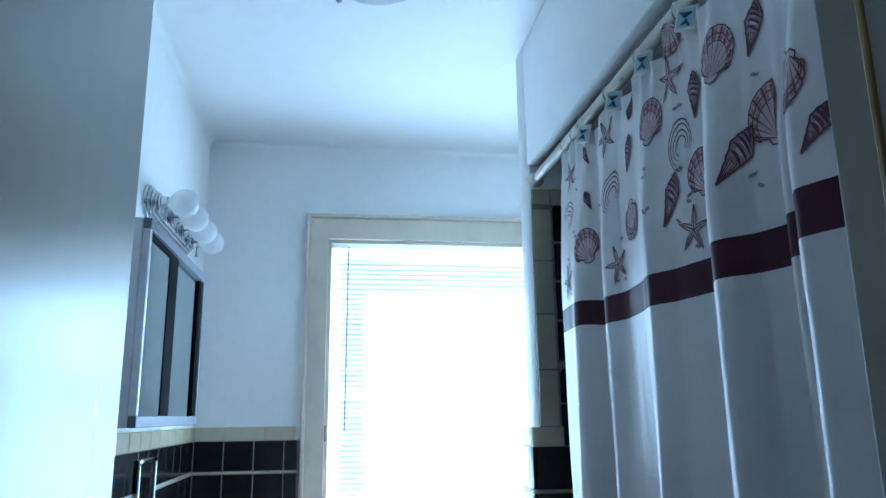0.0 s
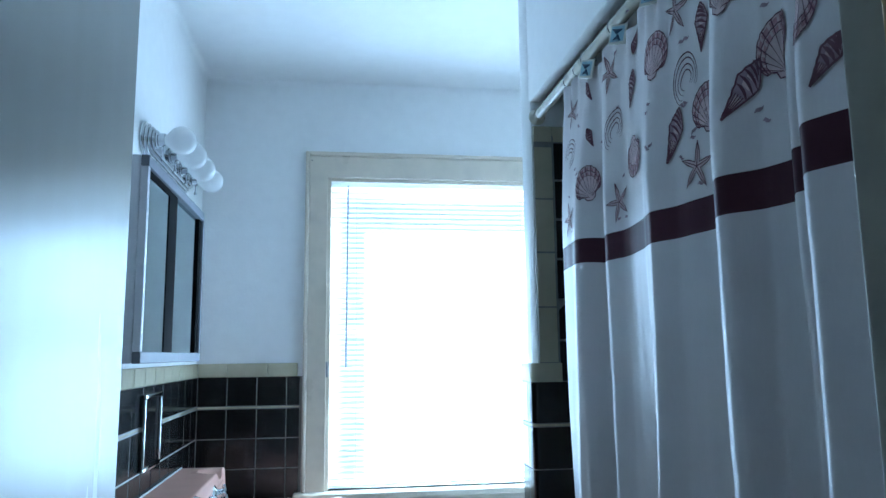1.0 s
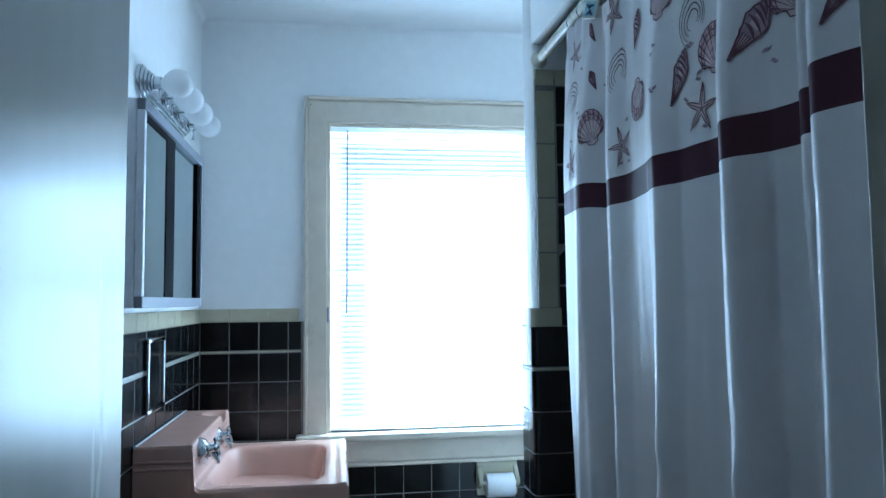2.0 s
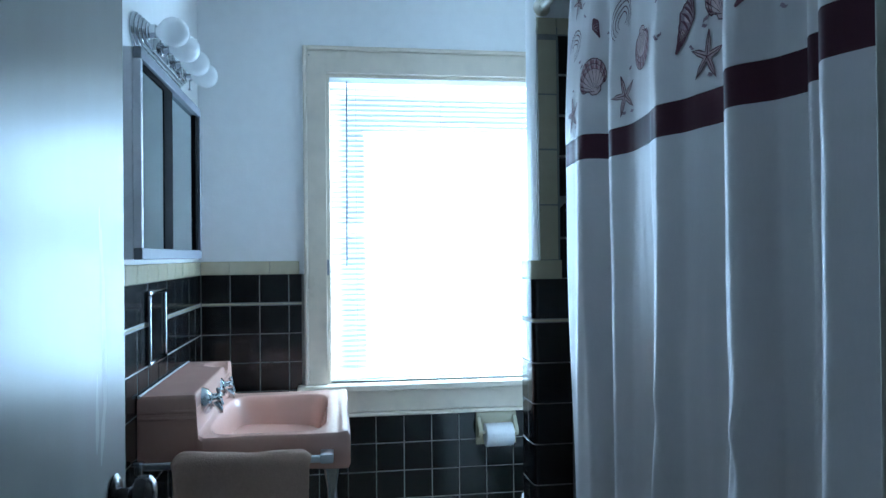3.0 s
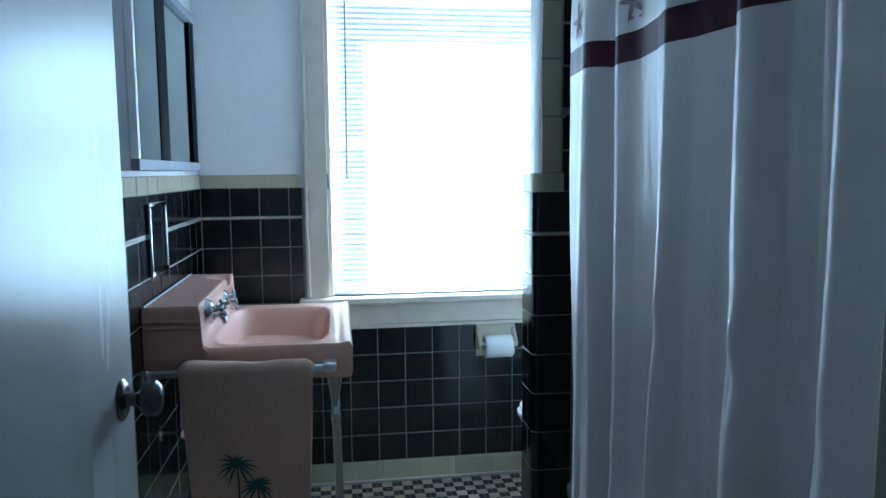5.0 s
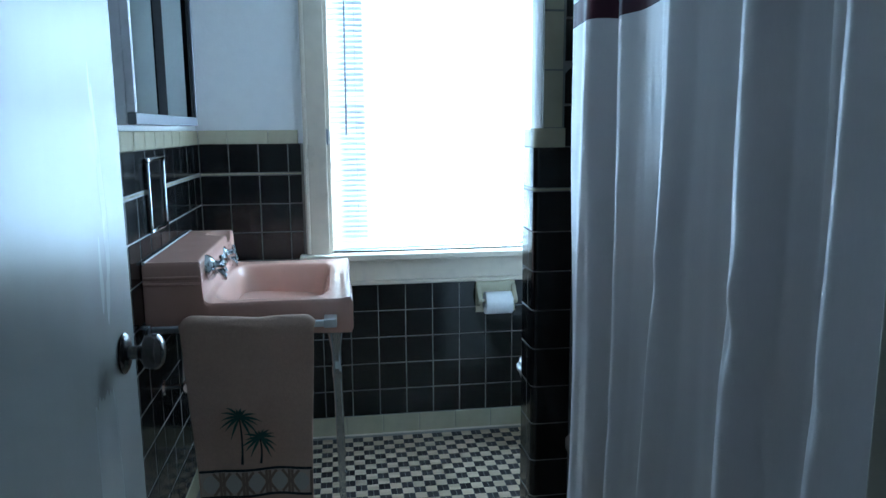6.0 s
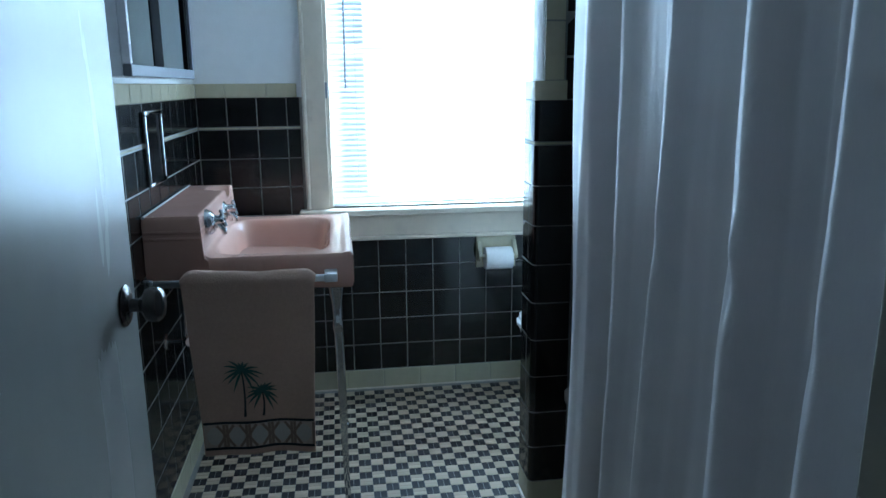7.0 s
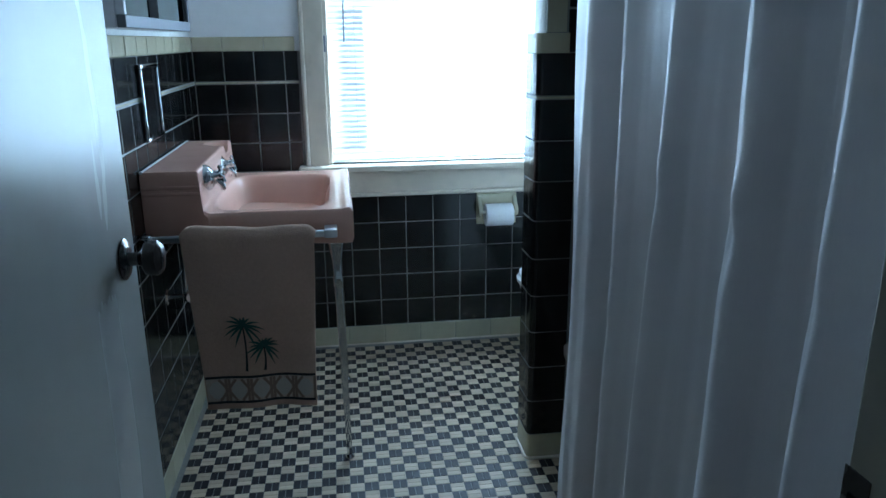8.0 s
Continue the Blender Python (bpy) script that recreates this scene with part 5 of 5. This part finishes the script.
FLOOR_BED = -0.0012


def mosaic(dark):
    """One square of the checkerboard: two bars with a joint between them."""
    bm = bmesh.new()
    a = S / 2 - 0.0006
    joint = 0.0009 if dark else 0.0004
    for k in (-1, 1):
        lo, hi = (joint, a) if k > 0 else (-a, -joint)
        if dark:
            box(bm, lo, hi, -a, a, -0.0035, 0.0)
        else:
            box(bm, -a, a, lo, hi, -0.0035, 0.0)
    es = [e for e in bm.edges if all(abs(v.co.z) < 1e-7 for v in e.verts)]
    bmesh.ops.bevel(bm, geom=es, offset=0.0007, segments=1, affect="EDGES")
    me = bpy.data.meshes.new("floor_tile")
    bm.to_mesh(me)
    bm.free()
    me.materials.append(FLOOR_DARK if dark else FLOOR_PALE)
    return me


squares = {True: mosaic(True), False: mosaic(False)}
rest = {True: [], False: []}
i0, i1 = math.ceil((0.004 - CXF) / S), math.floor((RIGHT - CXF) / S)
j0, j1 = math.ceil((FRONT1 - CYF) / S), math.floor((BACK - 0.012 - CYF) / S)
for i in range(i0, i1 + 1):
    for j in range(j0, j1 + 1):
        x, y, dark = CXF + i * S, CYF + j * S, (i + j) % 2 == 0
        if x > 1.20 and y < 1.65 or (x > TX - 0.01 and TY - 0.01 < y < PART_F):
            continue
        if 0.30 < x < 1.02 and 1.28 < y < 2.0:
            ob = new("floor_tile", squares[dark])
            ob.parent = floor
            ob.location = (x, y, jit.uniform(-0.0003, 0.0003))
        else:
            rest[dark].append((x, y, jit.uniform(-0.0003, 0.0003)))
for dark, places in rest.items():
    src = squares[dark]
    v0 = np.array([v.co for v in src.vertices])
    f0 = [tuple(p.vertices) for p in src.polygons]
    n0 = len(v0)
    verts = np.concatenate([v0 + np.array(p) for p in places]).tolist()
    faces = [tuple(q + k * n0 for q in f) for k in range(len(places)) for f in f0]
    me = bpy.data.meshes.new("mosaic_field")
    me.from_pydata(verts, [], faces)
    me.materials.append(FLOOR_DARK if dark else FLOOR_PALE)
    ob = new("mosaic_field", me)
    ob.parent = floor
    ob["kind"] = "stuff"
